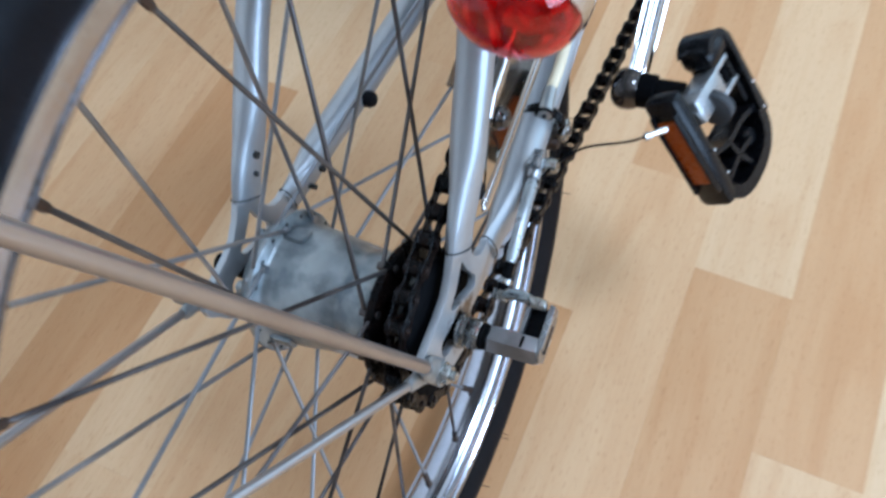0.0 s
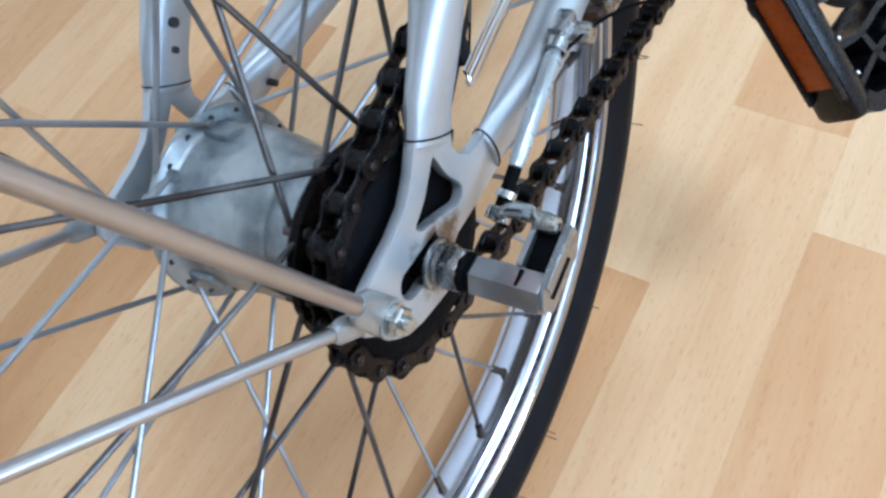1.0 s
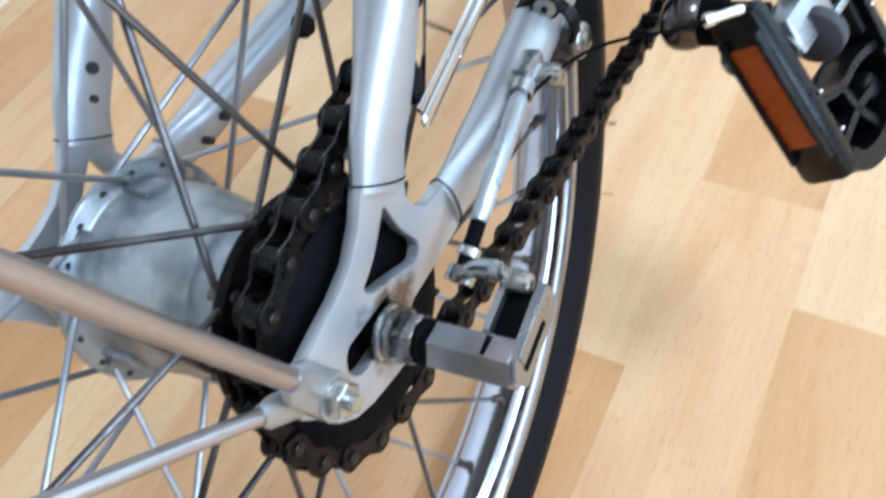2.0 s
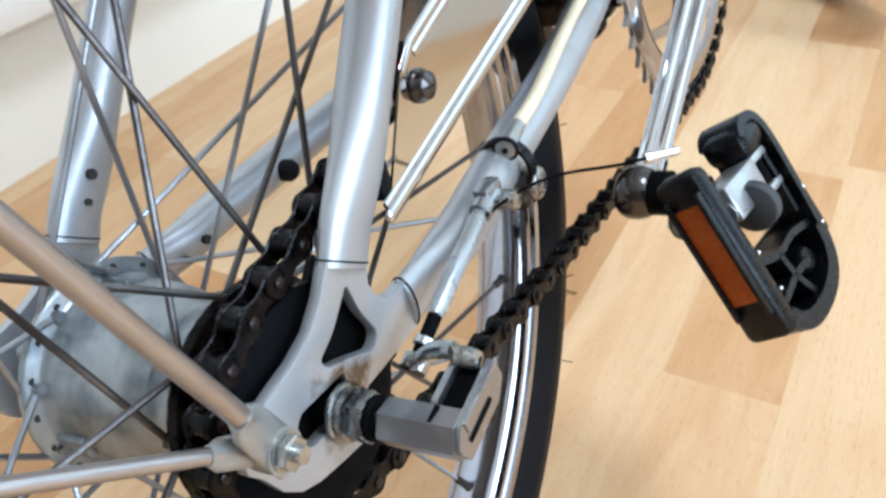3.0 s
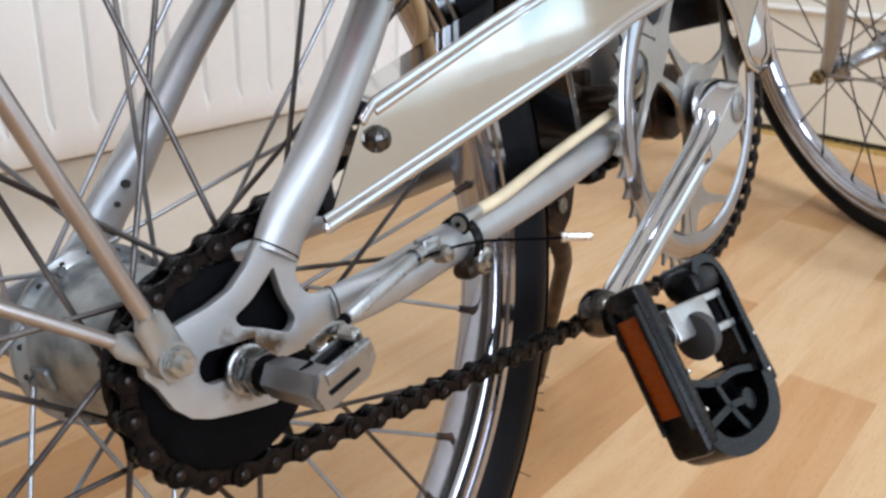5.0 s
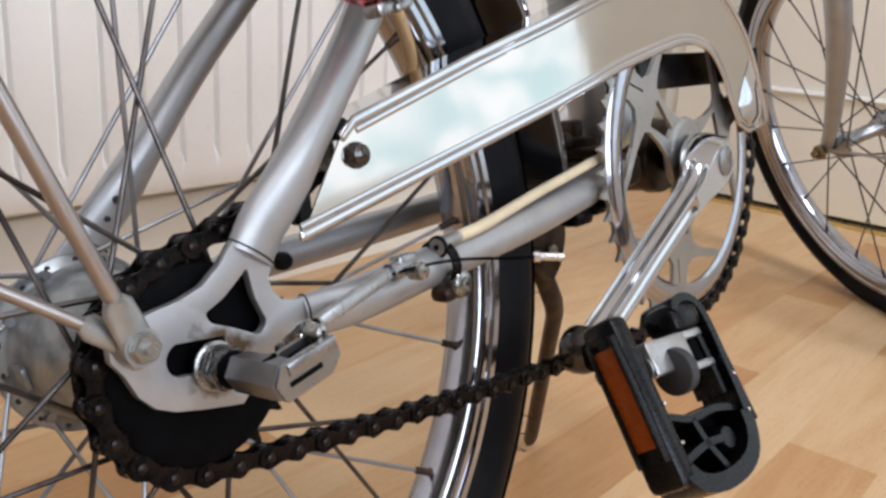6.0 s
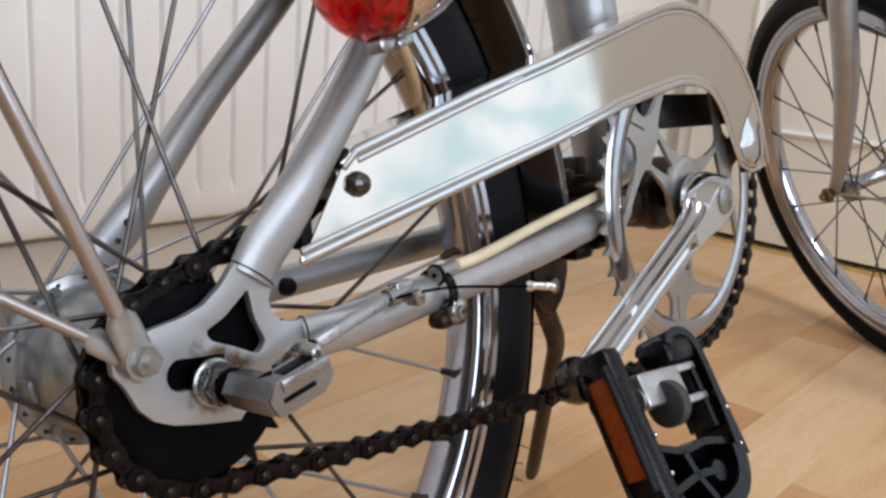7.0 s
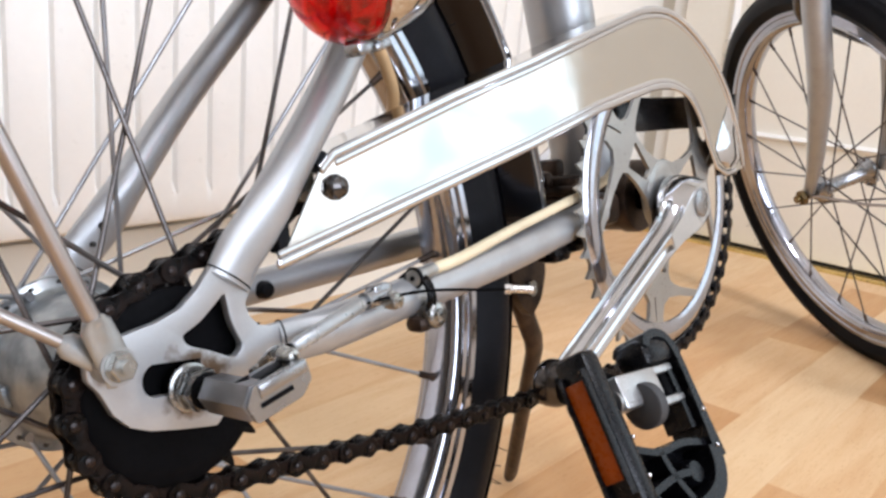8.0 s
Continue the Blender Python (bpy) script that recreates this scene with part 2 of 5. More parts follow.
def box(bm, cx, cy, cz, sx, sy, sz, m=None, bevel=0.0):
    made = bmesh.ops.create_cube(bm, size=1.0)["verts"]
    bmesh.ops.scale(bm, vec=(sx, sy, sz), verts=made)
    bmesh.ops.translate(bm, vec=(cx, cy, cz), verts=made)
    if bevel:
        edges = {e for v in made for e in v.link_edges}
        made = list({v for f in bmesh.ops.bevel(bm, geom=list(edges), offset=bevel, segments=2, profile=0.5, affect="EDGES")["faces"] for v in f.verts} | {v for v in made if v.is_valid})
    if m is not None:
        bmesh.ops.transform(bm, matrix=m, verts=[v for v in made if v.is_valid])
    return made


def smooth_path(points, steps=6):
    """Catmull-Rom through the points."""
    p = [Vector(q) for q in points]
    p = [2 * p[0] - p[1], *p, 2 * p[-1] - p[-2]]
    out = []
    for i in range(1, len(p) - 2):
        for k in range(steps):
            t = k / steps
            a, b, c, d = p[i - 1], p[i], p[i + 1], p[i + 2]
            out.append(0.5 * (2 * b + (c - a) * t + (2 * a - 5 * b + 4 * c - d) * t * t + (3 * b - a - 3 * c + d) * t ** 3))
    out.append(p[-2])
    return out


def tube(bm, points, radius, sides=12, flat=None, closed=False, mat_index=0, up=(0, 1, 0)):
    """A tube along points; radius is one number or one a point; flat squeezes it along its second axis, one number or one a point."""
    pts = [Vector(p) for p in points]
    n = len(pts)
    rings = []
    for i, p in enumerate(pts):
        a = pts[i - 1] if (i > 0 or closed) else p
        b = pts[(i + 1) % n] if (i < n - 1 or closed) else p
        d = (b - a).normalized()
        s = Vector(up).cross(d)
        s = (Vector((1, 0, 0)).cross(d) if s.length < 1e-4 else s).normalized()
        u = d.cross(s)
        r = radius[i] if isinstance(radius, (list, tuple)) else radius
        f = (flat[i] if isinstance(flat, (list, tuple)) else flat) if flat else 1.0
        rings.append([bm.verts.new(p + s * (r * math.cos(2 * math.pi * k / sides)) + u * (r * f * math.sin(2 * math.pi * k / sides))) for k in range(sides)])
    faces = []
    for i in range(n if closed else n - 1):
        a, b = rings[i], rings[(i + 1) % n]
        faces += [bm.faces.new((a[k], a[(k + 1) % sides], b[(k + 1) % sides], b[k])) for k in range(sides)]
    if not closed:
        faces += [bm.faces.new(list(reversed(rings[0]))), bm.faces.new(rings[-1])]
    for f in faces:
        f.material_index = mat_index
    return faces


def rod(bm, a, b, radius, sides=12, mat_index=0):
    d = (Vector(b) - Vector(a)).normalized()
    return tube(bm, [a, b], radius, sides, mat_index=mat_index, up=(0, 1, 0) if abs(d.y) < 0.9 else (0, 0, 1))


def lathe(bm, centre, profile, sides=48, closed=True, mat_index=0):
    """Spins a profile of (radius, y) round the axle through centre."""
    c = Vector(centre)
    rings = [[bm.verts.new(c + Vector((r * math.cos(2 * math.pi * k / sides), y, r * math.sin(2 * math.pi * k / sides)))) for r, y in profile] for k in range(sides)]
    n = len(profile)
    for k in range(sides):
        a, b = rings[k], rings[(k + 1) % sides]
        for i in range(n if closed else n - 1):
            j = (i + 1) % n
            f = bm.faces.new((a[i], a[j], b[j], b[i]))
            f.material_index = mat_index
    if not closed:
        for i, flip in ((0, False), (n - 1, True)):
            loop = [r[i] for r in rings]
            bm.faces.new(list(reversed(loop)) if flip else loop).material_index = mat_index


def plate(bm, outline, y0, y1, holes=(), bevel=0.0, mat_index=0):
    """A flat plate in the plane of the wheels: the outline of (x, z), from y0 to y1, with holes."""
    edges, loops = [], []
    for pts in (outline, *holes):
        vs = [bm.verts.new((x, y0, z)) for x, z in pts]
        loops.append(vs)
        edges += [bm.edges.new((vs[i], vs[(i + 1) % len(vs)])) for i in range(len(vs))]
    fill = [f for f in bmesh.ops.triangle_fill(bm, edges=edges, use_beauty=True)["geom"] if isinstance(f, bmesh.types.BMFace)]
    ext = bmesh.ops.extrude_face_region(bm, geom=fill)["geom"]
    bmesh.ops.translate(bm, vec=(0, y1 - y0, 0), verts=[v for v in ext if isinstance(v, bmesh.types.BMVert)])
    bmesh.ops.recalc_face_normals(bm, faces=bm.faces)
    for f in bm.faces:
        if all(min(y0, y1) - 1e-6 <= v.co.y <= max(y0, y1) + 1e-6 for v in f.verts):
            f.material_index = f.material_index or mat_index


def arc(cx, cz, r, a0, a1, n):
    return [(cx + r * math.cos(radians(a0 + (a1 - a0) * i / n)), cz + r * math.sin(radians(a0 + (a1 - a0) * i / n))) for i in range(n + 1)]


def rounded(pts, r, n=4):
    """The polygon with its corners rounded."""
    out = []
    m = len(pts)
    for i in range(m):
        a, b, c = (Vector(pts[(i + k) % m]) for k in (-1, 0, 1))
        d1, d2 = (a - b), (c - b)
        k = min(r, d1.length * 0.45, d2.length * 0.45)
        p, q = b + d1.normalized() * k, b + d2.normalized() * k
        out += [tuple((1 - t) ** 2 * p + 2 * t * (1 - t) * b + t * t * q) for t in (j / n for j in range(n + 1))]
    return out


def hexagon(bm, centre, axis, across, depth, mat_index=0):
    c, d = Vector(centre), Vector(axis).normalized()
    tube(bm, [c, c + d * (depth * 0.12), c + d * (depth * 0.88), c + d * depth], [across * 0.53, across * 0.577, across * 0.577, across * 0.53], 6, mat_index=mat_index, up=(0, 0, 1))


# ---- the room ----
def wall_with_hole(name, axis, at, thick, lo, hi, hole, mat):
    """A wall of the plane axis = at, growing outwards by thick, with one opening (a0, a1, z0, z1) through it."""
    bm = bm_new()
    a0, a1, z0, z1 = hole
    for p0, p1, q0, q1 in ((lo, a0, 0, ROOM_H), (a1, hi, 0, ROOM_H), (a0, a1, 0, z0), (a0, a1, z1, ROOM_H)):
        if p1 - p0 > 1e-4 and q1 - q0 > 1e-4:
            s, c = (thick, at + thick / 2), ((p1 - p0), (p0 + p1) / 2)
            if axis == "x":
                box(bm, s[1], c[1], (q0 + q1) / 2, abs(s[0]), c[0], q1 - q0)
            else:
                box(bm, c[1], s[1], (q0 + q1) / 2, c[0], abs(s[0]), q1 - q0)
    return tagged(link(name, bm, mat, smooth=False), "painted plaster wall with a window opening", "wall", kind="structure")


def plain_box(name, x0, x1, y0, y1, z0, z1, mat, label, category, bevel=0.0):
    bm = bm_new()
    box(bm, (x0 + x1) / 2, (y0 + y1) / 2, (z0 + z1) / 2, x1 - x0, y1 - y0, z1 - z0, bevel=bevel)
    return tagged(link(name, bm, mat), label, category, kind="structure")


floor = plain_box("floor", ROOM_X0 - 0.2, ROOM_X1 + 0.2, ROOM_Y0 - 0.2, ROOM_Y1 + 0.2, -0.06, 0.004, dark_gap, "beech strip floor of pale and darker staves", "floor")
# The ceiling, with a small unseen roof window through it, added for overhead light.
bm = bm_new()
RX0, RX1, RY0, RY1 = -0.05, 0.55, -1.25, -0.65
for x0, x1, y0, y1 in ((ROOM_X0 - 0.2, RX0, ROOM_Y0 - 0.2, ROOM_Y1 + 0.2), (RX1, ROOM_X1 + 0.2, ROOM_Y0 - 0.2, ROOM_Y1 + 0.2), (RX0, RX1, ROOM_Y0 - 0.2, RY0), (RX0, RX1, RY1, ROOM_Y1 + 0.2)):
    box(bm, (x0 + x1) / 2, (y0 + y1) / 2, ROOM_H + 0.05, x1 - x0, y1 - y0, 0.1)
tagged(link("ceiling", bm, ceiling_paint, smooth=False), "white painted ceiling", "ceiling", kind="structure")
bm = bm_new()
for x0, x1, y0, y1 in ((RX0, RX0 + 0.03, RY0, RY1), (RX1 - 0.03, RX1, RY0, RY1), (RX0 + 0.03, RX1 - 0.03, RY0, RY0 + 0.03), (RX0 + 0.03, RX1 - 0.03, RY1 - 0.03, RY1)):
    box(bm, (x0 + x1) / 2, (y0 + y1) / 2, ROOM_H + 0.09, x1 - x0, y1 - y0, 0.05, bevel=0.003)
tagged(link("window_3", bm, white_gloss), "white framed roof window, unseen, assumed in the ceiling for overhead light", "window", kind="structure")
plain_box("wall_north", ROOM_X0 - 0.2, ROOM_X1 + 0.2, ROOM_Y1, ROOM_Y1 + 0.2, 0, ROOM_H, wall_paint, "cream painted plaster wall behind the radiator", "wall")
# West and south walls are unseen; their dark tan only shapes reflections and bounce.
plain_box("wall_west", ROOM_X0 - 0.2, ROOM_X0, ROOM_Y0 - 0.2, ROOM_Y1, 0, ROOM_H, unseen_wall_dark, "dark tan plaster wall out of view, added for dark reflections", "wall")
wall_with_hole("wall_east", "x", ROOM_X1, 0.2, ROOM_Y0 - 0.2, ROOM_Y1, (-2.22, -0.72, 0.42, 2.0), wall_beige)
wall_with_hole("wall_south", "y", ROOM_Y0, -0.2, ROOM_X0, ROOM_X1, (-1.5, 0.9, 0.55, 2.2), unseen_wall_dark)

# Skirting along the wall, under the radiator.
bm = bm_new()
box(bm, (ROOM_X0 + ROOM_X1) / 2, ROOM_Y1 - 0.009, 0.07, ROOM_X1 - ROOM_X0 - 0.01, 0.018, 0.14, bevel=0.003)
tagged(link("baseboard", bm, door_paint), "cream gloss painted baseboard", "baseboard", kind="structure")


def window_unit(name, axis, at, a0, a1, z0, z1, depth, mullion=True):
    """A white casement, with or without a mullion, set in the wall's opening."""
    bm = bm_new()
    w = 0.05
    bars = [(a0 + w / 2, (z0 + z1) / 2, w, z1 - z0), (a1 - w / 2, (z0 + z1) / 2, w, z1 - z0), ((a0 + a1) / 2, (z0 + z1) / 2, w, z1 - z0 - 2 * w),
            ((a0 + a1) / 2, z0 + w / 2, a1 - a0 - 2 * w, w), ((a0 + a1) / 2, z1 - w / 2, a1 - a0 - 2 * w, w)]
    for a, z, sa, sz in bars if mullion else bars[:2] + bars[3:]:
        if axis == "x":
            box(bm, at, a, z, depth, sa, sz, bevel=0.004)
        else:
            box(bm, a, at, z, sa, depth, sz, bevel=0.004)
    return tagged(link(name, bm, white_gloss), "white framed window letting in daylight", "window", kind="structure")


window_unit("window_1", "x", ROOM_X1 + 0.12, -2.22, -0.72, 0.42, 2.0, 0.05, False)

# The bright garden and sky beyond the east window.
outdoors = bpy.data.materials.new("outdoors")
outdoors.use_nodes = True
nt = outdoors.node_tree
nt.nodes.remove(nt.nodes["Principled BSDF"])
glow, blotch, tint, where = (nt.nodes.new(k) for k in ("ShaderNodeEmission", "ShaderNodeTexNoise", "ShaderNodeValToRGB", "ShaderNodeTexCoord"))
blotch.inputs["Scale"].default_value, blotch.inputs["Detail"].default_value, blotch.inputs["Distortion"].default_value = 4.5, 5.0, 1.2
tint.color_ramp.elements[0].position, tint.color_ramp.elements[0].color = 0.40, (0.60, 0.78, 0.79, 1)
tint.color_ramp.elements[1].position, tint.color_ramp.elements[1].color = 0.58, (0.98, 1.0, 1.0, 1)
nt.links.new(where.outputs["Object"], blotch.inputs["Vector"])
nt.links.new(blotch.outputs["Fac"], tint.inputs["Fac"])
nt.links.new(tint.outputs["Color"], glow.inputs["Color"])
glow.inputs["Strength"].default_value = 2.3
nt.links.new(glow.outputs["Emission"], nt.nodes["Material Output"].inputs["Surface"])
plain_box("backdrop", ROOM_X1 + 0.42, ROOM_X1 + 0.44, -2.75, -0.25, 0.0, 2.5, outdoors, "bright hazy garden and sky outside the window", "backdrop")
window_unit("window_2", "y", ROOM_Y0 - 0.12, -1.5, 0.9, 0.55, 2.2, 0.05)


# The door at the end of the room, with its architrave and threshold.
def door():
    y0, y1, z0, z1 = -0.23, 0.53, 0.0215, 2.02
    bm = bm_new()
    box(bm, ROOM_X1 - 0.022, (y0 + y1) / 2, (z0 + z1) / 2, 0.036, y1 - y0, z1 - z0, bevel=0.002)
    d = tagged(link("door_1", bm, door_paint), "closed cream painted panel door above a brass strip", "door", kind="structure")
    for p0, p1, q0, q1 in ((y0 + 0.1, y1 - 0.1, 0.23, 0.92), (y0 + 0.1, y1 - 0.1, 1.06, 1.9)):
        bm = bm_new()
        c = [(ROOM_X1 - 0.042, p0, q0), (ROOM_X1 - 0.042, p1, q0), (ROOM_X1 - 0.042, p1, q1), (ROOM_X1 - 0.042, p0, q1)]
        tube(bm, c, 0.009, 8, closed=True, up=(1, 0, 0))
        part("panel_moulding", bm, white_gloss, d)
    for name, a0, a1, b0, b1 in (("trim", 0.535, 0.565, 0, 2.06), ("trim", -0.3, -0.235, 0, 2.06)):
        bm = bm_new()
        box(bm, ROOM_X1 - 0.012, (a0 + a1) / 2, (b0 + b1) / 2, 0.024, a1 - a0, b1 - b0, bevel=0.005)
        tagged(link(name, bm, white_gloss), "white gloss painted door architrave", "trim", kind="structure")
    bm = bm_new()
    box(bm, ROOM_X1 - 0.02, (y0 + y1) / 2, 0.0155, 0.03, y1 - y0, 0.010)
    tagged(link("door_gap", bm, dark_gap), "dark gap under the door", "gap", kind="structure")
    bm = bm_new()
    box(bm, ROOM_X1 - 0.055, (y0 + y1) / 2, 0.0125, 0.036, y1 - y0 + 0.04, 0.006, bevel=0.002)
    tagged(link("threshold_strip", bm, brass), "brass threshold strip on the floor under the door", "threshold", kind="structure")


door()


# The radiator on the wall.
def radiator():
    x0, pitch, n, yf, yb, z0, z1 = -0.85, 0.0412, 44, 0.528, 0.555, 0.155, 0.72
    root = tagged(new("radiator"), "white enamelled panel radiator with vertical ribs, mounted on the wall", "radiator")
    bm = bm_new()
    cols = []
    for i in range(n):
        for f, d in ((0.0, 0.0100), (0.06, 0.0100), (0.10, 0.0028), (0.18, 0.0006), (0.5, 0.0), (0.84, 0.0004), (0.93, 0.0024), (0.965, 0.0100)):
            cols.append((x0 + (i + f) * pitch, yf + d))
    cols.append((x0 + n * pitch, yf + 0.010))
    zs = [(z0, 0.012), (z0 + 0.004, 0.004), (z0 + 0.014, 0.0), (z0 + 0.032, 0.0), (z0 + 0.045, -1), (z1 - 0.045, -1), (z1 - 0.03, 0.0), (z1, 0.004)]
    grid = [[bm.verts.new((x, (y if k < 0 else yf + 0.001 + k), z)) for x, y in cols] for z, k in zs]
    for a, b in zip(grid, grid[1:]):
        for i in range(len(cols) - 1):
            bm.faces.new((a[i], a[i + 1], b[i + 1], b[i]))
    part("front_panel", bm, radiator_enamel, root)
    bm = bm_new()
    box(bm, x0 + n * pitch / 2, yb, (z0 + z1) / 2, n * pitch, 0.02, z1 - z0 - 0.01, bevel=0.004)
    part("back_panel", bm, radiator_enamel, root)
    for k in (0.12, 0.88):
        bm = bm_new()
        box(bm, x0 + n * pitch * k, ROOM_Y1 - 0.018, 0.45, 0.03, 0.034, 0.35, bevel=0.002)
        part("wall_bracket", bm, radiator_enamel, root)


radiator()


# ---- the bicycle ----
# All parts lie in the bicycle's own axes: x ahead, y to its left, z up; it leans to its left on the kickstand.
LEAN_DEG = 12.0
bicycle = tagged(new("bicycle"), "silver folding bicycle with chrome chain guard, leaning on its kickstand", "bicycle")
bicycle.matrix_basis = pose(0, 0, 0, -LEAN_DEG, 0, 0)
UPRIGHT = pose(0, 0, 0, LEAN_DEG, 0, 0)
HUB = Vector((0.005, 0.0, 0.2450))
BB = Vector((0.3595, 0.0, 0.277))
SPROCKET_Y, RING_Y, PITCH = -0.0445, -0.050, 0.0127


REAR_RIM = Matrix.Translation((-0.0004, -0.0070, 0.2535)) @ Vector((0, 1, 0)).rotation_difference(Vector((0.0166, 1, -0.0036))).to_matrix().to_4x4()


def wheel(name, centre, rim, label, hub_profile, spokes, seed, hub_mat, slim, squeeze, tyre_r, half_width):
    """A wheel with its rim as the part, and tyre, hub and spokes under it. The mesh axes are the bicycle's.
    rim: the pose of rim and tyre; slim: how much the rim is smaller than a large one; squeeze: its height to that one's; spokes: for each one the angle of its nipple, the angle, radius and y of its head in the flange, and its material."""
    hub_c, c = Vector(centre), Vector((0, 0, 0))
    bm = bm_new()
    side = [(0.1925, 0.0), (0.1930, 0.0065), (0.1950, 0.0095), (0.1972, 0.0105), (0.1982, 0.0128), (0.2000, 0.0132), (0.2010, 0.0120), (0.2070, 0.0120),
            (0.2080, 0.0134), (0.2125, 0.0136), (0.2135, 0.0122), (0.2120, 0.0105), (0.2000, 0.0095), (0.1960, 0.0060), (0.1955, 0.0)]
    side = [(0.1925 - slim + (r - 0.1925) * squeeze, y) for r, y in side]
    outer = side[:11]
    inner = side[11:]
    prof = outer + inner[:-1] + [inner[-1]] + [(r, -y) for r, y in reversed(inner[:-1])] + [(r, -y) for r, y in reversed(outer[1:])]
    lathe(bm, c, prof, 160)
    bm.transform(rim)
    w = part(name, bm, rim_steel, bicycle, label)
    bm = bm_new()
    n = 18
    mid = tyre_r - 0.0215
    bead = 0.1925 - slim + 0.018 * squeeze
    prof = [(bead, 0.0112)]
    for i in range(n + 1):
        a = math.pi * (i / n)
        prof.append((mid + 0.0215 * max(0.0, math.sin(a)) ** 0.8, half_width * math.cos(a)))
    prof.append((bead, -0.0112))
    prof += [(bead + 0.0055, -0.009), (bead + 0.0055, 0.009)]
    lathe(bm, c, prof, 160)
    for y in (-0.0115, -0.005, 0.005, 0.0115):
        low = tyre_r - (0.0028 if abs(y) > 0.01 else 0.0007)
        lathe(bm, c, [(low, y - 0.0018), (low + 0.0016, y), (low, y + 0.0018)], 96, closed=True)
    rng = random.Random(seed)
    for k in range(90):
        a = rng.uniform(0, 2 * math.pi)
        s = rng.choice((-1, 1))
        reach = tyre_r - 0.0055
        p = c + Vector((reach * math.cos(a), s * (half_width - 0.0050), reach * math.sin(a)))
        d = Vector((math.cos(a) + rng.uniform(-0.4, 0.4), s * 1.0, math.sin(a) + rng.uniform(-0.4, 0.4))).normalized()
        rod(bm, p, p + d * rng.uniform(0.004, 0.008), 0.0003, 3)
    bm.transform(rim)
    part("tyre", bm, rubber, w, "black rubber tyre with thin moulding hairs")
    bm = bm_new()
    lathe(bm, hub_c, hub_profile, 56, closed=False)
    part("hub_shell", bm, hub_mat, w, "dull grey metal hub shell with stains")
    for nipple, head, fr, fy, mat in spokes:
        a, h = radians(nipple), radians(head)
        s = 1 if fy > 0 else -1
        p0 = hub_c + Vector((fr * math.cos(h), fy, fr * math.sin(h)))
        reach = 0.1932 - slim
        p1 = rim @ Vector((reach * math.cos(a), 0.0015 * s, reach * math.sin(a)))
        d = (p1 - p0).normalized()
        bm = bm_new()
        rod(bm, p0, p1 - d * 0.008, 0.00102, 8, 0)
        tube(bm, [p1 - d * 0.0095, p1 - d * 0.0085, p1 - d * 0.002, p1 + d * 0.001], [0.0014, 0.0018, 0.0018, 0.0030], 8, mat_index=1)
        rod(bm, p0 + Vector((0, 0.0020, 0)), p0 - Vector((0, 0.0020, 0)), 0.0019, 8, 0)
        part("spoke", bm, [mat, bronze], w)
    return w


# Rear wheel with its geared hub: thirty-six spokes, crossed, the sides in turn.
rear_profile = [(0.006, 0.052), (0.013, 0.051), (0.016, 0.047), (0.0225, 0.0445), (0.0285, 0.0405), (0.0300, 0.0375), (0.0305, 0.0345), (0.0338, 0.0340), (0.0345, 0.0330), (0.0345, 0.0312), (0.0336, 0.0303),
                (0.0305, 0.0296), (0.0290, 0.0280), (0.0284, 0.0245), (0.0283, 0.0180), (0.0278, 0.0110), (0.0266, 0.0040), (0.0248, -0.0020), (0.0236, -0.0050), (0.0231, -0.0068), (0.0236, -0.0086), (0.0244, -0.0100),
                (0.0247, -0.0150), (0.0250, -0.0205), (0.0246, -0.0235), (0.0200, -0.0350), (0.010, -0.0450)]


def rear_spokes():
    out = []
    for k in range(36):
        right = (k + 1) % 2 == 0
        turn = (1 if ((k + 1) // 2) % 2 == 0 else -1) * (1 if right else -1)
        nipple = 3.13 + 10 * k
        head = nipple + turn * (50.5 if right else 61.8 if turn > 0 else 51.0)
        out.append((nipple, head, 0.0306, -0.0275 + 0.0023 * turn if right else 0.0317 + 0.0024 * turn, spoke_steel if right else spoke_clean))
    return out


rear_wheel = wheel("rear_wheel", HUB, REAR_RIM, "rear wheel with chromed steel rim and grimy spokes", rear_profile, rear_spokes(), 5, hub_alloy, 0.0095, 0.74, 0.2318, 0.0182)

# The flange on the chain's side, black with grease.
bm = bm_new()
lathe(bm, HUB, [(0.0235, -0.0228), (0.0275, -0.0242), (0.0310, -0.0262), (0.0336, -0.0270), (0.0342, -0.0282), (0.0336, -0.0306), (0.0280, -0.0320), (0.0235, -0.0335)], 48)
part("hub_flange", bm, greasy, rear_wheel, "hub flange black with grease")

# Bolts of the hub shell's left cap.
for k in range(6):
    a = radians(60 * k + 15)
    bm = bm_new()
    p = HUB + Vector((0.0258 * math.cos(a), 0.0350, 0.0258 * math.sin(a)))
    rod(bm, p, p + Vector((0, 0.009, 0)), 0.0028, 10)
    part("hub_bolt", bm, hub_alloy, rear_wheel)

# Open holes between the spokes in the hub's flanges, and bosses on the shell.
for fy, dy in ((0.0304, -0.0006), (-0.0269, 0.0006)):
    for k in range(18):
        a = radians(20 * k + 8)
        bm = bm_new()
        p = HUB + Vector((0.0318 * math.cos(a), fy, 0.0318 * math.sin(a)))
        rod(bm, p + Vector((0, -dy, 0)), p + Vector((0, dy, 0)), 0.0012, 8)
        part("flange_hole", bm, dark_gap, rear_wheel)
for k in range(3):
    a = radians(120 * k + 70)
    bm = bm_new()
    box(bm, 0.0285, 0.0240, 0.0, 0.0040, 0.0120, 0.0090, Matrix.Translation(HUB) @ pose(0, 0, 0, 0, -(120 * k + 70), 0), bevel=0.0016)
    part("hub_boss", bm, hub_alloy, rear_wheel)

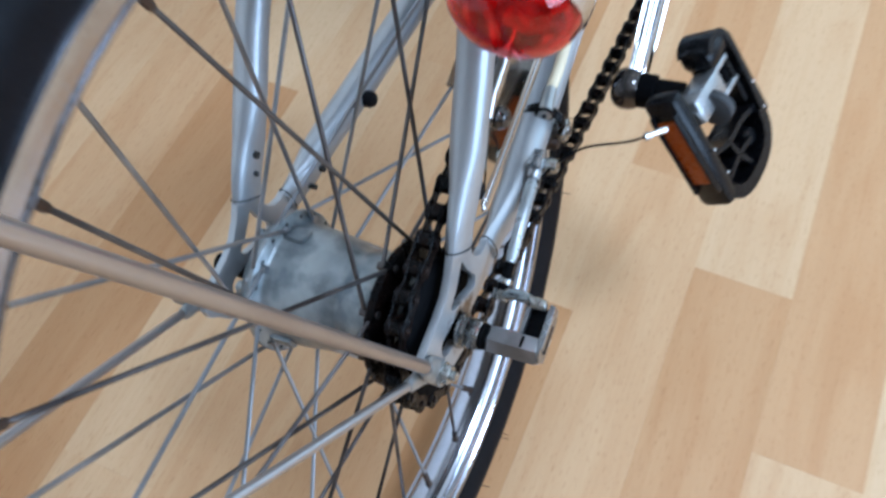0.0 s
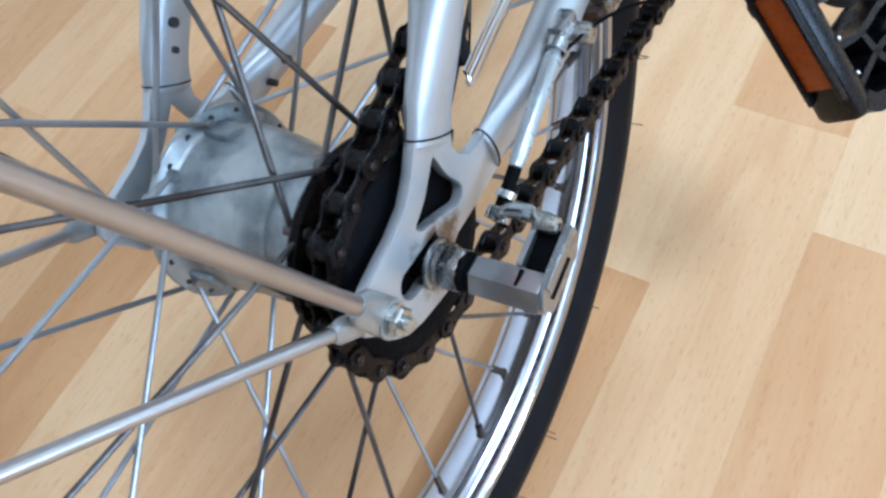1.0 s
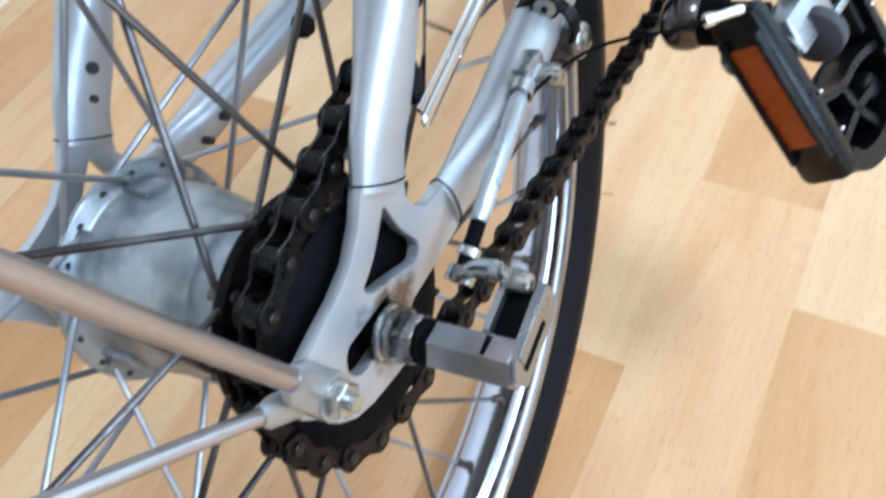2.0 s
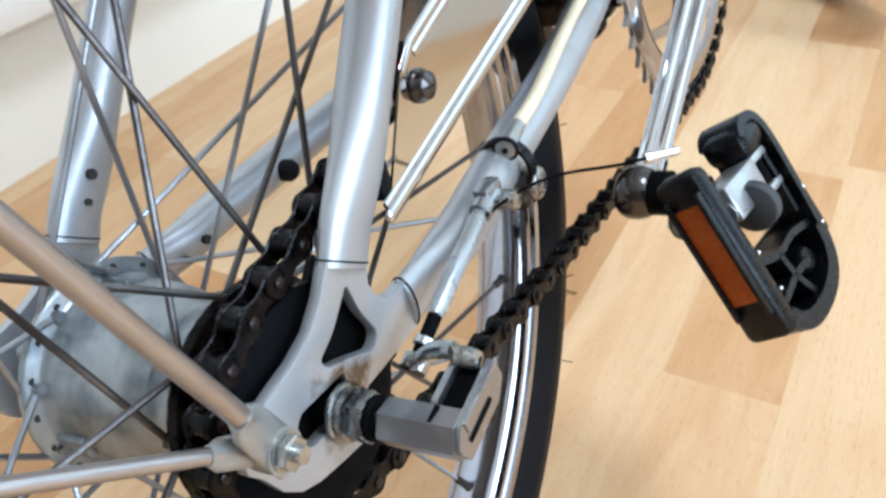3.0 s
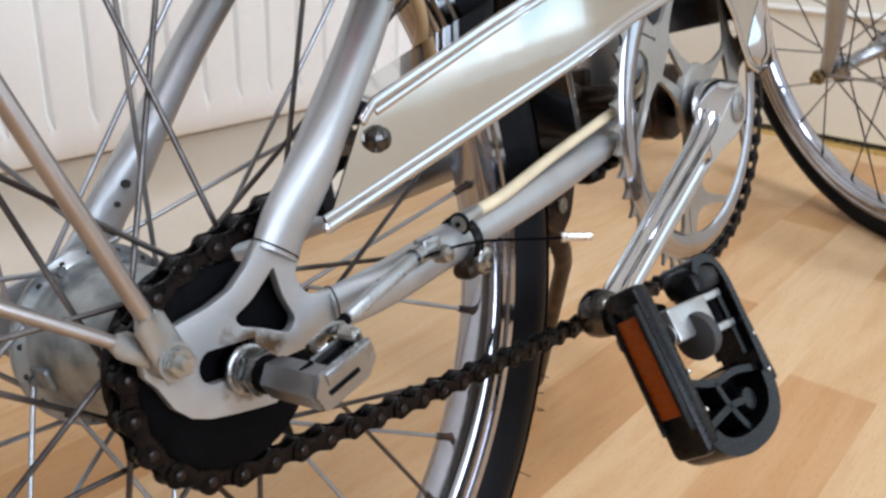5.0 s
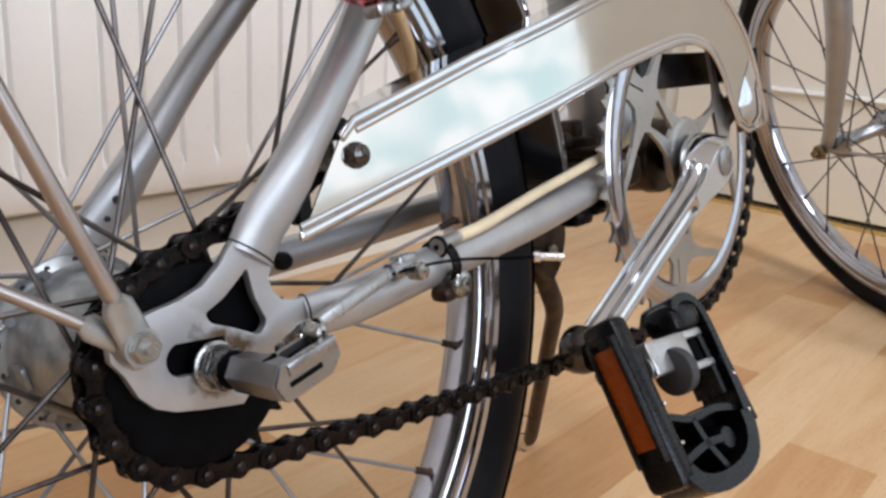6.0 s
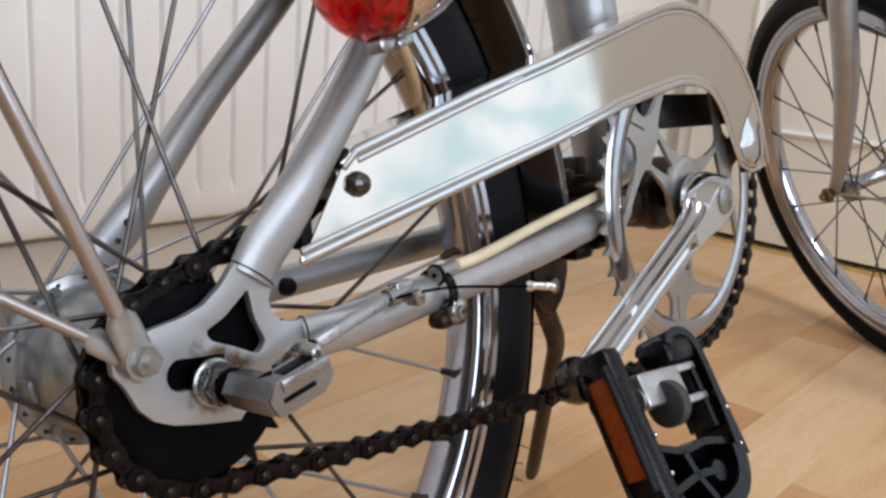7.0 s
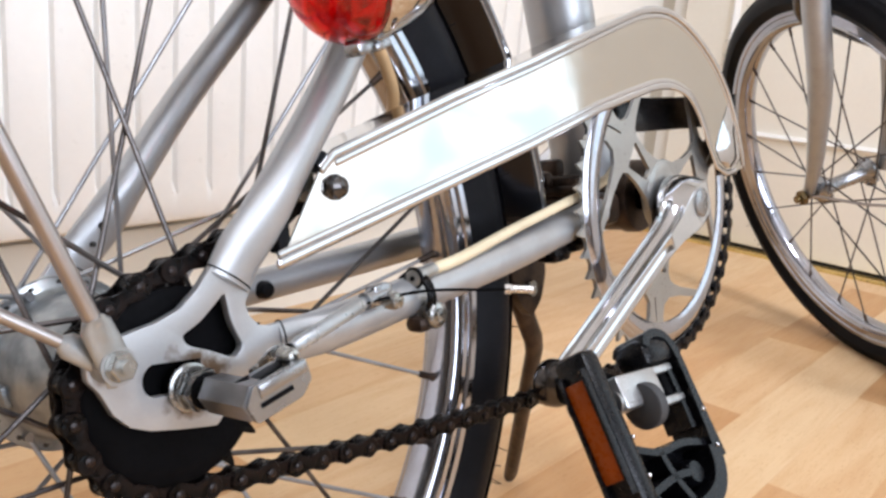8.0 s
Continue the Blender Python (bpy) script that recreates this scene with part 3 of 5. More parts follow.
# Sprocket with its dust cover.
bm = bm_new()
N_SPROCKET = 18
R_SPROCKET = PITCH / (2 * math.sin(math.pi / N_SPROCKET))


def toothed(n, r, root_drop, tip_rise, turn=0.0):
    pts = []
    for i in range(n):
        for f, d in ((-0.22, -root_drop), (-0.07, tip_rise * 0.55), (0.0, tip_rise), (0.07, tip_rise * 0.55), (0.22, -root_drop), (0.5, -root_drop * 1.35)):
            a = 2 * math.pi * (i + f) / n + turn
            pts.append(((r + d) * math.cos(a), (r + d) * math.sin(a)))
    return pts


plate(bm, [(HUB.x + x, HUB.z + z) for x, z in toothed(N_SPROCKET, R_SPROCKET, 0.0030, 0.0036)], SPROCKET_Y - 0.0012, SPROCKET_Y + 0.0012)
part("sprocket", bm, greasy, bicycle, "greasy black sprocket", smooth=False)
bm = bm_new()
lathe(bm, HUB, [(0.008, -0.0505), (0.026, -0.0500), (0.0320, -0.0490), (0.0335, -0.0475), (0.0335, -0.0462), (0.0300, -0.0458), (0.0080, -0.0458)], 48)
part("dust_cover", bm, black_steel, bicycle, "black dust cover beside the sprocket")

# Axle, washer, nut and the bell crank box of the gear cable.
AX = Vector((0.003, 0, 0.2465))
bm = bm_new()
rod(bm, AX + Vector((0, 0.075, 0)), AX + Vector((0, -0.078, 0)), 0.0048, 16)
part("axle", bm, black_steel, bicycle)
bm = bm_new()
lathe(bm, AX, [(0.005, -0.0565), (0.0074, -0.0572), (0.0081, -0.0582), (0.0080, -0.0592), (0.0066, -0.0597), (0.0064, -0.0604), (0.0073, -0.0610), (0.0072, -0.0618), (0.005, -0.0620)], 32)
part("washer", bm, worn_zinc, bicycle)
bm = bm_new()
hexagon(bm, AX + Vector((0, -0.0620, 0)), (0, -1, 0), 0.0124, 0.0058)
part("axle_nut", bm, worn_zinc, bicycle, "worn zinc plated axle nut")
bm = bm_new()
lathe(bm, AX, [(0.004, -0.0670), (0.0060, -0.0672), (0.0060, -0.0690), (0.0055, -0.0696), (0.0055, -0.0712), (0.004, -0.0714)], 24)
part("lock_ring", bm, black_steel, bicycle)

# The box: an eight-sided steel sleeve on the axle, ending in a slotted fork that reaches ahead to the lever's pivot.
tilt = Matrix.Translation(AX) @ pose(0, 0, 0, 0, -12, 0)
bm = bm_new()
tube(bm, [tilt @ Vector((0, y, 0)) for y in (-0.0712, -0.0722, -0.0935, -0.0940)], [0.0054, 0.0064, 0.0064, 0.0060], 6, up=(0, 0, 1))
sleeve = part("bell_crank_box", bm, dull_steel, bicycle, "small six-sided steel bell crank box of the gear cable")
for y, shape in ((-0.0944, [(-0.0030, -0.0058), (0.0150, -0.0058), (0.0200, -0.0020), (0.0196, 0.0054), (-0.0012, 0.0054), (-0.0050, 0.0006)]),
                 (-0.0850, [(0.0040, -0.0040), (0.0160, -0.0040), (0.0182, -0.0010), (0.0178, 0.0050), (0.0050, 0.0050), (0.0040, 0.0030)])):
    bm = bm_new()
    plate(bm, rounded(shape, 0.0010, 3), y - 0.0009, y + 0.0009, bevel=0.0003)
    bmesh.ops.transform(bm, matrix=tilt, verts=bm.verts)
    part("cheek", bm, satin_steel, sleeve)
bm = bm_new()
box(bm, 0.0105, -0.0895, -0.0046, 0.0160, 0.0090, 0.0012, tilt, bevel=0.0003)
part("cheek_web", bm, satin_steel, sleeve)
# The ridge along the outer cheek, its slit and the black pocket between the cheeks.
bm = bm_new()
box(bm, 0.0098, -0.0955, 0.0030, 0.0190, 0.0008, 0.0040, tilt, bevel=0.0003)
part("cheek_ridge", bm, satin_steel, sleeve)
bm = bm_new()
box(bm, 0.0060, -0.0954, -0.0012, 0.0125, 0.0006, 0.0014, tilt)
box(bm, 0.0010, -0.0870, 0.0056, 0.0050, 0.0011, 0.0009, tilt)
box(bm, 0.0115, -0.0897, -0.0004, 0.0130, 0.0074, 0.0072, tilt, bevel=0.0008)
part("slot", bm, black_steel, sleeve)
bm = bm_new()
tube(bm, smooth_path([(0.0200, -0.090, 0.2568), (0.0205, -0.083, 0.2570), (0.0225, -0.075, 0.2535), (0.0235, -0.068, 0.2475)], 5), 0.0026, 10, flat=0.7)
part("lever", bm, bolt_steel, sleeve, "dull zinc plated lever")
bm = bm_new()
lathe(bm, (0.0195, 0, 0.2560), [(0.001, -0.0925), (0.0022, -0.0922), (0.0027, -0.0910), (0.0027, -0.0862), (0.001, -0.0860)], 16)
part("pivot_nut", bm, bolt_steel, sleeve)

# Cable anchor, adjuster and clamp along the chain stay.
bm = bm_new()
rod(bm, (0.0225, -0.0675, 0.2455), (0.0380, -0.0680, 0.2522), 0.0022, 10, 1)
tube(bm, [(0.0225, -0.0675, 0.2455), (0.0262, -0.0679, 0.2472)], 0.0040, 10, mat_index=0)
tube(bm, [(0.0290, -0.0681, 0.2487), (0.0310, -0.0683, 0.2496)], 0.0032, 10, mat_index=0)
part("cable_anchor", bm, [bolt_steel, black_steel], bicycle)
bm = bm_new()
A0, A1 = Vector((0.0380, -0.0680, 0.2522)), Vector((0.0775, -0.0650, 0.2612))
tube(bm, [A0, A0 + (A1 - A0) * 0.06, A0 + (A1 - A0) * 0.08, A0 + (A1 - A0) * 0.93, A0 + (A1 - A0) * 0.95, A1], [0.0022, 0.0024, 0.0027, 0.0030, 0.0027, 0.0022], 14)
part("cable_adjuster", bm, clear_tube, bicycle, "long pale grey cable adjuster sleeve")
bm = bm_new()
tube(bm, [A1, Vector((0.0812, -0.0650, 0.2618)), Vector((0.0820, -0.0650, 0.2619)), Vector((0.0880, -0.0655, 0.2624))], [0.0036, 0.0038, 0.0028, 0.0028], 12)
box(bm, 0.0865, -0.0640, 0.2625, 0.0100, 0.0060, 0.0085, bevel=0.0012)
part("cable_stop", bm, satin_steel, bicycle)
bm = bm_new()
lathe(bm, (0.0880, 0, 0.2600), [(0.0005, -0.0735), (0.0030, -0.0730), (0.0036, -0.0710), (0.0036, -0.0670), (0.0005, -0.0668)], 14)
part("stop_screw", bm, bolt_steel, bicycle)
bm = bm_new()
tube(bm, smooth_path([(0.0750, -0.0665, 0.2608), (0.0900, -0.0735, 0.2622), (0.1000, -0.0830, 0.2626), (0.1075, -0.1000, 0.2622), (0.1150, -0.1098, 0.2617)], 6), 0.0006, 6)
part("bare_cable", bm, black_steel, bicycle)
bm = bm_new()
tube(bm, [(0.1117, -0.1064, 0.2621), (0.1132, -0.1080, 0.2619), (0.1134, -0.1082, 0.2619), (0.1194, -0.1142, 0.2608)], [0.0020, 0.0020, 0.0015, 0.0015], 12)
part("cable_end", bm, bright_steel, bicycle, "bright crimped cable end")


# ---- frame ----
def stay(bm, pts, radius, flat, sides=18):
    tube(bm, smooth_path(pts, 5), *[smooth_values(v, 5) for v in (radius,)], sides=sides, flat=smooth_values(flat, 5))


def smooth_values(values, steps):
    return [v.x for v in smooth_path([(x, 0, 0) for x in values], steps)]


rusty_round(dropout_paint, (0.0060, -0.0570, 0.2475), 0.0180, (0.105, 0.072, 0.046))
drop_outline = ([(0.0172, 0.2842), (0.0106, 0.2772), (0.0034, 0.2720), (-0.0052, 0.2694), (-0.0125, 0.2684), (-0.0185, 0.2674), (-0.0255, 0.2660), (-0.0298, 0.2618),
                 (-0.0298, 0.2565), (-0.0266, 0.2520), (-0.0230, 0.2440), (-0.0182, 0.2389), (-0.0118, 0.2359), (-0.0018, 0.2334), (0.0070, 0.2316), (0.0126, 0.2306), (0.0156, 0.2332),
                 (0.0146, 0.2360), (0.0095, 0.2378), (0.0090, 0.2410), (0.0160, 0.2440), (0.0300, 0.2436), (0.0440, 0.2438), (0.0440, 0.2596), (0.0385, 0.2594), (0.0335, 0.2608), (0.0300, 0.2648), (0.0290, 0.2690), (0.0312, 0.2740)])
slot_hole = arc(-0.0072, 0.2512, 0.0054, 105, 255, 8) + [(0.0080, 0.2448), (0.0090, 0.2545)]
tri_hole = rounded([(0.0208, 0.2742), (0.0182, 0.2722), (0.0102, 0.2662), (0.0028, 0.2632), (0.0048, 0.2596), (0.0122, 0.2566), (0.0225, 0.2512), (0.0262, 0.2548), (0.0222, 0.2640)], 0.0030, 4)
for side, y_out in ((-1, -0.0570), (1, 0.0570)):
    bm = bm_new()
    plate(bm, drop_outline, y_out, y_out - side * 0.0038, [slot_hole, tri_hole])
    bmesh.ops.bevel(bm, geom=[e for e in bm.edges if e.is_boundary is False and len(e.link_faces) == 2 and e.calc_face_angle() > 1.0], offset=0.0006, segments=2, profile=0.6, affect="EDGES")
    dropout = part("dropout", bm, dropout_paint, bicycle, "silver painted cast dropout with a triangular hole")
    # Seat stay and chain stay, flattened where they meet the dropout, with the dark seam of the joint.
    bm = bm_new()
    y = y_out - side * 0.0020
    top = side * 0.043
    stay(bm, [(0.0235, y, 0.2775), (0.0300, y, 0.2865), (0.0420, y, 0.2985), (0.0560, y - side * 0.0005, 0.3150), (0.0850, y - side * 0.002, 0.3490), (0.1300, top, 0.4010), (0.1900, side * 0.036, 0.4720)],
         [0.0096, 0.0094, 0.0094, 0.0080, 0.0076, 0.0077, 0.0080], [0.44, 0.50, 0.62, 0.95, 1.0, 1.0, 1.0])
    part("seat_stay", bm, silver_paint, bicycle, "silver painted seat stay")
    bm = bm_new()
    stay(bm, [(0.0420, y, 0.2517), (0.0520, y, 0.2518), (0.0640, y, 0.2520), (0.0800, y, 0.2532), (0.1100, y - side * 0.003, 0.2552), (0.1900, side * 0.045, 0.2605), (0.2600, side * 0.036, 0.2665), (0.3120, side * 0.0295, 0.2715)],
         [0.0082, 0.0084, 0.0086, 0.0085, 0.0085, 0.0088, 0.0090, 0.0090], [0.45, 0.52, 0.80, 0.95, 1.0, 1.0, 1.0, 1.0])
    part("chain_stay", bm, silver_paint, bicycle, "silver painted chain stay")
    bm = bm_new()
    for centre, along_s, wide, deep in (((0.0243, y, 0.2790), (0.81, -0.587), 0.0096, 0.0046), ((0.0432, y, 0.2517), (0.03, 1.0), 0.0085, 0.0041)):
        loop = [Vector((centre[0] + along_s[0] * wide * math.cos(q), y + deep * math.sin(q), centre[2] + along_s[1] * wide * math.cos(q))) for q in (2 * math.pi * k / 32 for k in range(32))]
        tube(bm, loop, 0.00026, 5, closed=True)
    part("seam", bm, black_steel, bicycle)

# Small holes and the rubber plug on the inner side of the left stays.
for x, yy, z, r in ((0.0371, 0.0500, 0.2953, 0.0018), (0.0318, 0.0505, 0.2880, 0.0012), (0.0662, 0.0475, 0.2514, 0.0018), (0.0560, 0.0480, 0.2490, 0.0014)):
    bm = bm_new()
    rod(bm, (x, yy + 0.004, z), (x, yy - 0.0016, z), r, 12)
    part("vent_hole", bm, dark_gap, bicycle)
bm = bm_new()
lathe(bm, (0.1130, 0, 0.2545), [(0.0005, 0.0385), (0.0035, 0.0390), (0.0046, 0.0410), (0.0046, 0.0470), (0.0005, 0.0480)], 16)
part("rubber_plug", bm, rubber, bicycle)

# Seat tube, bottom bracket, bridge and main beam.
bm = bm_new()
tube(bm, [(0.3560, 0, 0.2780), (0.3470, 0, 0.3200), (0.3300, 0, 0.4000), (0.2950, 0, 0.5600)], 0.0215, 28)
part("seat_tube", bm, silver_paint, bicycle, "silver painted seat tube")
bm = bm_new()
lathe(bm, BB, [(0.010, 0.036), (0.0225, 0.0355), (0.0235, 0.034), (0.0235, 0.026), (0.0222, 0.025), (0.0222, -0.025), (0.0235, -0.026), (0.0235, -0.034), (0.0225, -0.0355), (0.010, -0.036)], 32)
part("bottom_bracket_shell", bm, bronze, bicycle, "grimy bottom bracket shell")
bm = bm_new()
lathe(bm, BB, [(0.004, -0.075), (0.0075, -0.0745), (0.0085, -0.050), (0.0085, 0.070), (0.004, 0.071)], 20)
part("crank_axle", bm, black_steel, bicycle)
bm = bm_new()
rod(bm, (0.2750, 0.0340, 0.2660), (0.2750, -0.0340, 0.2660), 0.0080, 16)
box(bm, 0.2750, 0, 0.2580, 0.030, 0.034, 0.010, bevel=0.002)
part("stay_bridge", bm, bronze, bicycle, "grimy bridge between the chain stays")
bm = bm_new()
box(bm, 0.3220, 0.0, 0.2720, 0.026, 0.070, 0.020, bevel=0.005)
box(bm, 0.3100, 0.0, 0.2880, 0.016, 0.046, 0.013, bevel=0.004)
box(bm, 0.3160, 0.0040, 0.2990, 0.010, 0.016, 0.012, bevel=0.003)
box(bm, 0.2990, -0.0020, 0.2930, 0.008, 0.010, 0.010, bevel=0.003)
rod(bm, (0.3050, -0.0300, 0.2860), (0.3050, 0.0300, 0.2860), 0.0042, 12)
part("mudguard_bracket", bm, bronze, bicycle, "grimy bracket behind the bottom bracket")
# Dark greasy lumps added under the chain stay's end, no known part.
bm = bm_new()
box(bm, 0.2560, -0.0340, 0.2535, 0.018, 0.014, 0.009, bevel=0.0035)
box(bm, 0.2720, -0.0350, 0.2575, 0.016, 0.012, 0.010, bevel=0.003)
rod(bm, (0.2740, -0.0360, 0.2600), (0.2740, -0.0440, 0.2600), 0.0042, 12)
part("cable_guide", bm, greasy, bicycle, "greasy black lumps under the end of the chain stay")
bm = bm_new()
box(bm, 0.4000, -0.0330, 0.3290, 0.1260, 0.0030, 0.0220, bevel=0.0006)
box(bm, 0.3380, -0.0260, 0.3290, 0.0030, 0.0170, 0.0220, bevel=0.0006)
box(bm, 0.4635, -0.0450, 0.3290, 0.0030, 0.0270, 0.0220, bevel=0.0006)
part("guard_strap", bm, plastic, bicycle, "flat black strap holding the chain guard")
bm = bm_new()
tube(bm, smooth_path([(0.3180, 0, 0.4600), (0.4500, 0, 0.5000), (0.6500, 0, 0.5700), (0.7800, 0, 0.6300)], 5), 0.0200, 20)
part("main_tube", bm, silver_paint, bicycle, "silver painted main tube of the frame")
bm = bm_new()
rod(bm, (0.8080, 0, 0.5600), (0.7650, 0, 0.7000), 0.0210, 20)
part("head_tube", bm, silver_paint, bicycle, "silver painted head tube")

# Clamp with its bolt on the right chain stay, and the cream gear cable above the stay.
bm = bm_new()
C0 = Vector((0.1165, -0.0552, 0.2560))
for dx in (-0.0012, 0.0012):
    band = [Vector((C0.x + dx, C0.y + 0.0096 * math.cos(q), C0.z + 0.0096 * math.sin(q))) for q in (2 * math.pi * k / 24 for k in range(24))]
    tube(bm, band, 0.0013, 6, closed=True, up=(1, 0, 0))
clamp = part("clamp", bm, greasy, bicycle, "dark clamp band round the chain stay")
bm = bm_new()
box(bm, C0.x - 0.0020, C0.y - 0.0030, C0.z - 0.0115, 0.0090, 0.0100, 0.0070, bevel=0.0030)
part("clamp_lug", bm, bronze, clamp)
bm = bm_new()
lathe(bm, (0.1195, 0, 0.2478), [(0.0010, -0.0668), (0.0026, -0.0666), (0.0030, -0.0656), (0.0048, -0.0654), (0.0056, -0.0648), (0.0060, -0.0636), (0.0060, -0.0560), (0.0010, -0.0558)], 18)
part("clamp_bolt", bm, worn_zinc, clamp)
bm = bm_new()
tube(bm, smooth_path([(0.1270, -0.0560, 0.2655), (0.1500, -0.0545, 0.2675), (0.2000, -0.0485, 0.2745), (0.2500, -0.0440, 0.2812), (0.2950, -0.0405, 0.2880), (0.3250, -0.0370, 0.2990), (0.3420, -0.0300, 0.3300)], 6), 0.0027, 10)
part("gear_cable", bm, cream_cable, bicycle, "cream gear cable housing")
bm = bm_new()
tube(bm, [(0.1128, -0.0580, 0.2640), (0.1132, -0.0579, 0.2640), (0.1190, -0.0571, 0.2646), (0.1194, -0.0570, 0.2647), (0.1285, -0.0558, 0.2656)], [0.0030, 0.0036, 0.0037, 0.0032, 0.0030], 18)
ferrule = part("cable_ferrule", bm, tab_zinc, bicycle, "grey metal ferrule on the gear cable")
bm = bm_new()
u = Vector((0.0160, 0.0022, 0.0016)).normalized()
v = u.cross(Vector((0, 1, 0))).normalized()
w = u.cross(v)
tube(bm, [Vector((0.1140, -0.0578, 0.2641)) + (v * math.cos(q) + w * math.sin(q)) * 0.0039 for q in (2 * math.pi * k / 24 for k in range(24))], 0.0009, 8, closed=True)
tube(bm, [Vector((0.1122, -0.0581, 0.2639)), Vector((0.1130, -0.0580, 0.2640))], 0.0011, 10)
part("ferrule_ring", bm, rubber, ferrule, "black ring and bore at the ferrule's end")
bm = bm_new()
tube(bm, smooth_path([(0.1140, -0.0200, 0.4200), (0.1230, -0.0300, 0.3800), (0.1420, -0.0250, 0.3560), (0.1520, -0.0180, 0.3380), (0.1450, -0.0100, 0.3150)], 6), 0.0030, 10)
part("lamp_cable", bm, tan_cable, bicycle, "tan lamp cable")

# Stays of mudguard and carrier, bolted to the right dropout's eyelet.
EYE_R = Vector((-0.0235, -0.0615, 0.2605))
for side in (-1, 1):
    o = Vector((EYE_R.x, side * 0.0615, EYE_R.z))
    for d, r, off, nm in (((-0.35, -0.010, 0.937), 0.0027, 0.0016, "carrier_stay"), ((-0.79, 0.150, 0.58), 0.0020, -0.0018, "mudguard_stay")):
        bm = bm_new()
        d = Vector((d[0], d[1] * (-side), d[2])).normalized()
        p = o + Vector((0, side * off, 0)) + d * 0.008
        tube(bm, [p + d * 0.006, p + d * 0.008, p + d * (0.34 if r > 0.0025 else 0.30)], [r * 0.9, r, r], 18)
        rodpart = part(nm, bm, rod_steel, bicycle, "thin plated steel stay rod")
        # The pressed tab at the rod's end, holed for the bolt.
        bm = bm_new()
        w0 = 0.0054 if r > 0.0025 else 0.0042
        tube(bm, [p - d * 0.0135, p - d * 0.0125, p - d * 0.001, p + d * 0.0060, p + d * 0.0085], [w0 * 0.7, w0, w0, w0 * 0.95, r * 1.15], 18, flat=[0.30, 0.30, 0.30, 0.42, 1.0])
        lathe(bm, o + Vector((0, side * off, 0)), [(0.0024, -0.0016), (0.0058, -0.0016), (0.0058, 0.0016), (0.0024, 0.0016)], 20)
        part("stay_tab", bm, tab_zinc, rodpart, "dull zinc plated tab")
    bm = bm_new()
    lathe(bm, o, sorted([(0.0020, side * 0.0030), (0.0048, side * 0.0030), (0.0048, side * 0.0038), (0.0020, side * 0.0038)], key=lambda q: q[1]), 20)
    hexagon(bm, o + Vector((0, side * 0.0036, 0)), (0, side, 0), 0.0076, 0.0030)
    rod(bm, o + Vector((0, side * 0.0064, 0)), o + Vector((0, side * 0.0090, 0)), 0.0021, 14)
    part("eyelet_bolt", bm, bolt_steel, bicycle)

# ---- drive ----
bm = bm_new()
N_RING = 50
R_RING = PITCH / (2 * math.sin(math.pi / N_RING))
hole = [(BB.x + x, BB.z + z) for x, z in [(0.0865 * math.cos(2 * math.pi * k / 72), 0.0865 * math.sin(2 * math.pi * k / 72)) for k in range(72)]]
plate(bm, [(BB.x + x, BB.z + z) for x, z in toothed(N_RING, R_RING, 0.0028, 0.0032)], RING_Y - 0.0010, RING_Y + 0.0010, [hole])
ring = part("chainring", bm, ring_steel, bicycle, "steel chainring with a chromed rim and open spider arms", smooth=False)
bm = bm_new()
lathe(bm, BB, [(0.0808, RING_Y - 0.0011), (0.0812, RING_Y - 0.0020), (0.0834, RING_Y - 0.0029), (0.0870, RING_Y - 0.0035), (0.0900, RING_Y - 0.0036), (0.0930, RING_Y - 0.0030), (0.0956, RING_Y - 0.0020), (0.0968, RING_Y - 0.0011), (0.0890, RING_Y - 0.0008)], 96)
part("ring_rim", bm, rim_steel, ring, "bright chromed rim")
ARMS = 3
half = [(0.0080, -0.0215), (0.0200, -0.0140), (0.0340, -0.0118), (0.0480, -0.0125), (0.0530, -0.0155), (0.0550, -0.0220), (0.0560, -0.0300), (0.0562, -0.0650), (0.0608, -0.0605), (0.0618, -0.0300), (0.0640, -0.0160), (0.0690, -0.0098), (0.0770, -0.0090), (0.0845, -0.0115)]
arm_outline = half + [(0.0862, 0.0)] + [(x, -y) for x, y in reversed(half)]
# A wedge-shaped window between the legs, and a long slit down the foot.
arm_holes = [rounded([(0.0250, -0.0040), (0.0250, 0.0040), (0.0490, 0.0092), (0.0490, -0.0092)], 0.0018, 3)]
arm_holes += [[(x0 - 0.0007 * nx, y0 - 0.0007 * ny), (x1 - 0.0007 * nx, y1 - 0.0007 * ny), (x1 + 0.0007 * nx, y1 + 0.0007 * ny), (x0 + 0.0007 * nx, y0 + 0.0007 * ny)]
              for x0, y0, x1, y1, nx, ny in ((0.0655, -0.0040, 0.0806, 0.0006, -0.30, 0.95),)]
first = None
for k in range(ARMS):
    m = Matrix.Translation(BB) @ pose(0, 0, 0, 0, -(18, 145, 256)[k], 0)
    if first is None:
        bm = bm_new()
        plate(bm, arm_outline, RING_Y - 0.0018, RING_Y + 0.0006, arm_holes)
        first = part("spider_arm", bm, ring_steel, ring, smooth=False)
        first.matrix_basis = m
    else:
        share("spider_arm", first, ring, m)
bm = bm_new()
lathe(bm, BB, [(0.008, RING_Y + 0.004), (0.022, RING_Y + 0.003), (0.0228, RING_Y), (0.0224, RING_Y - 0.0020), (0.0190, RING_Y - 0.0024), (0.008, RING_Y - 0.0026)], 40)
part("spider_hub", bm, ring_steel, ring, "flat steel hub of the chainring", smooth=False)


# Cranks.
CRANK_AXLE, PEDAL_R = (0.3568, 0.2722), (0.1975, 0.1985)


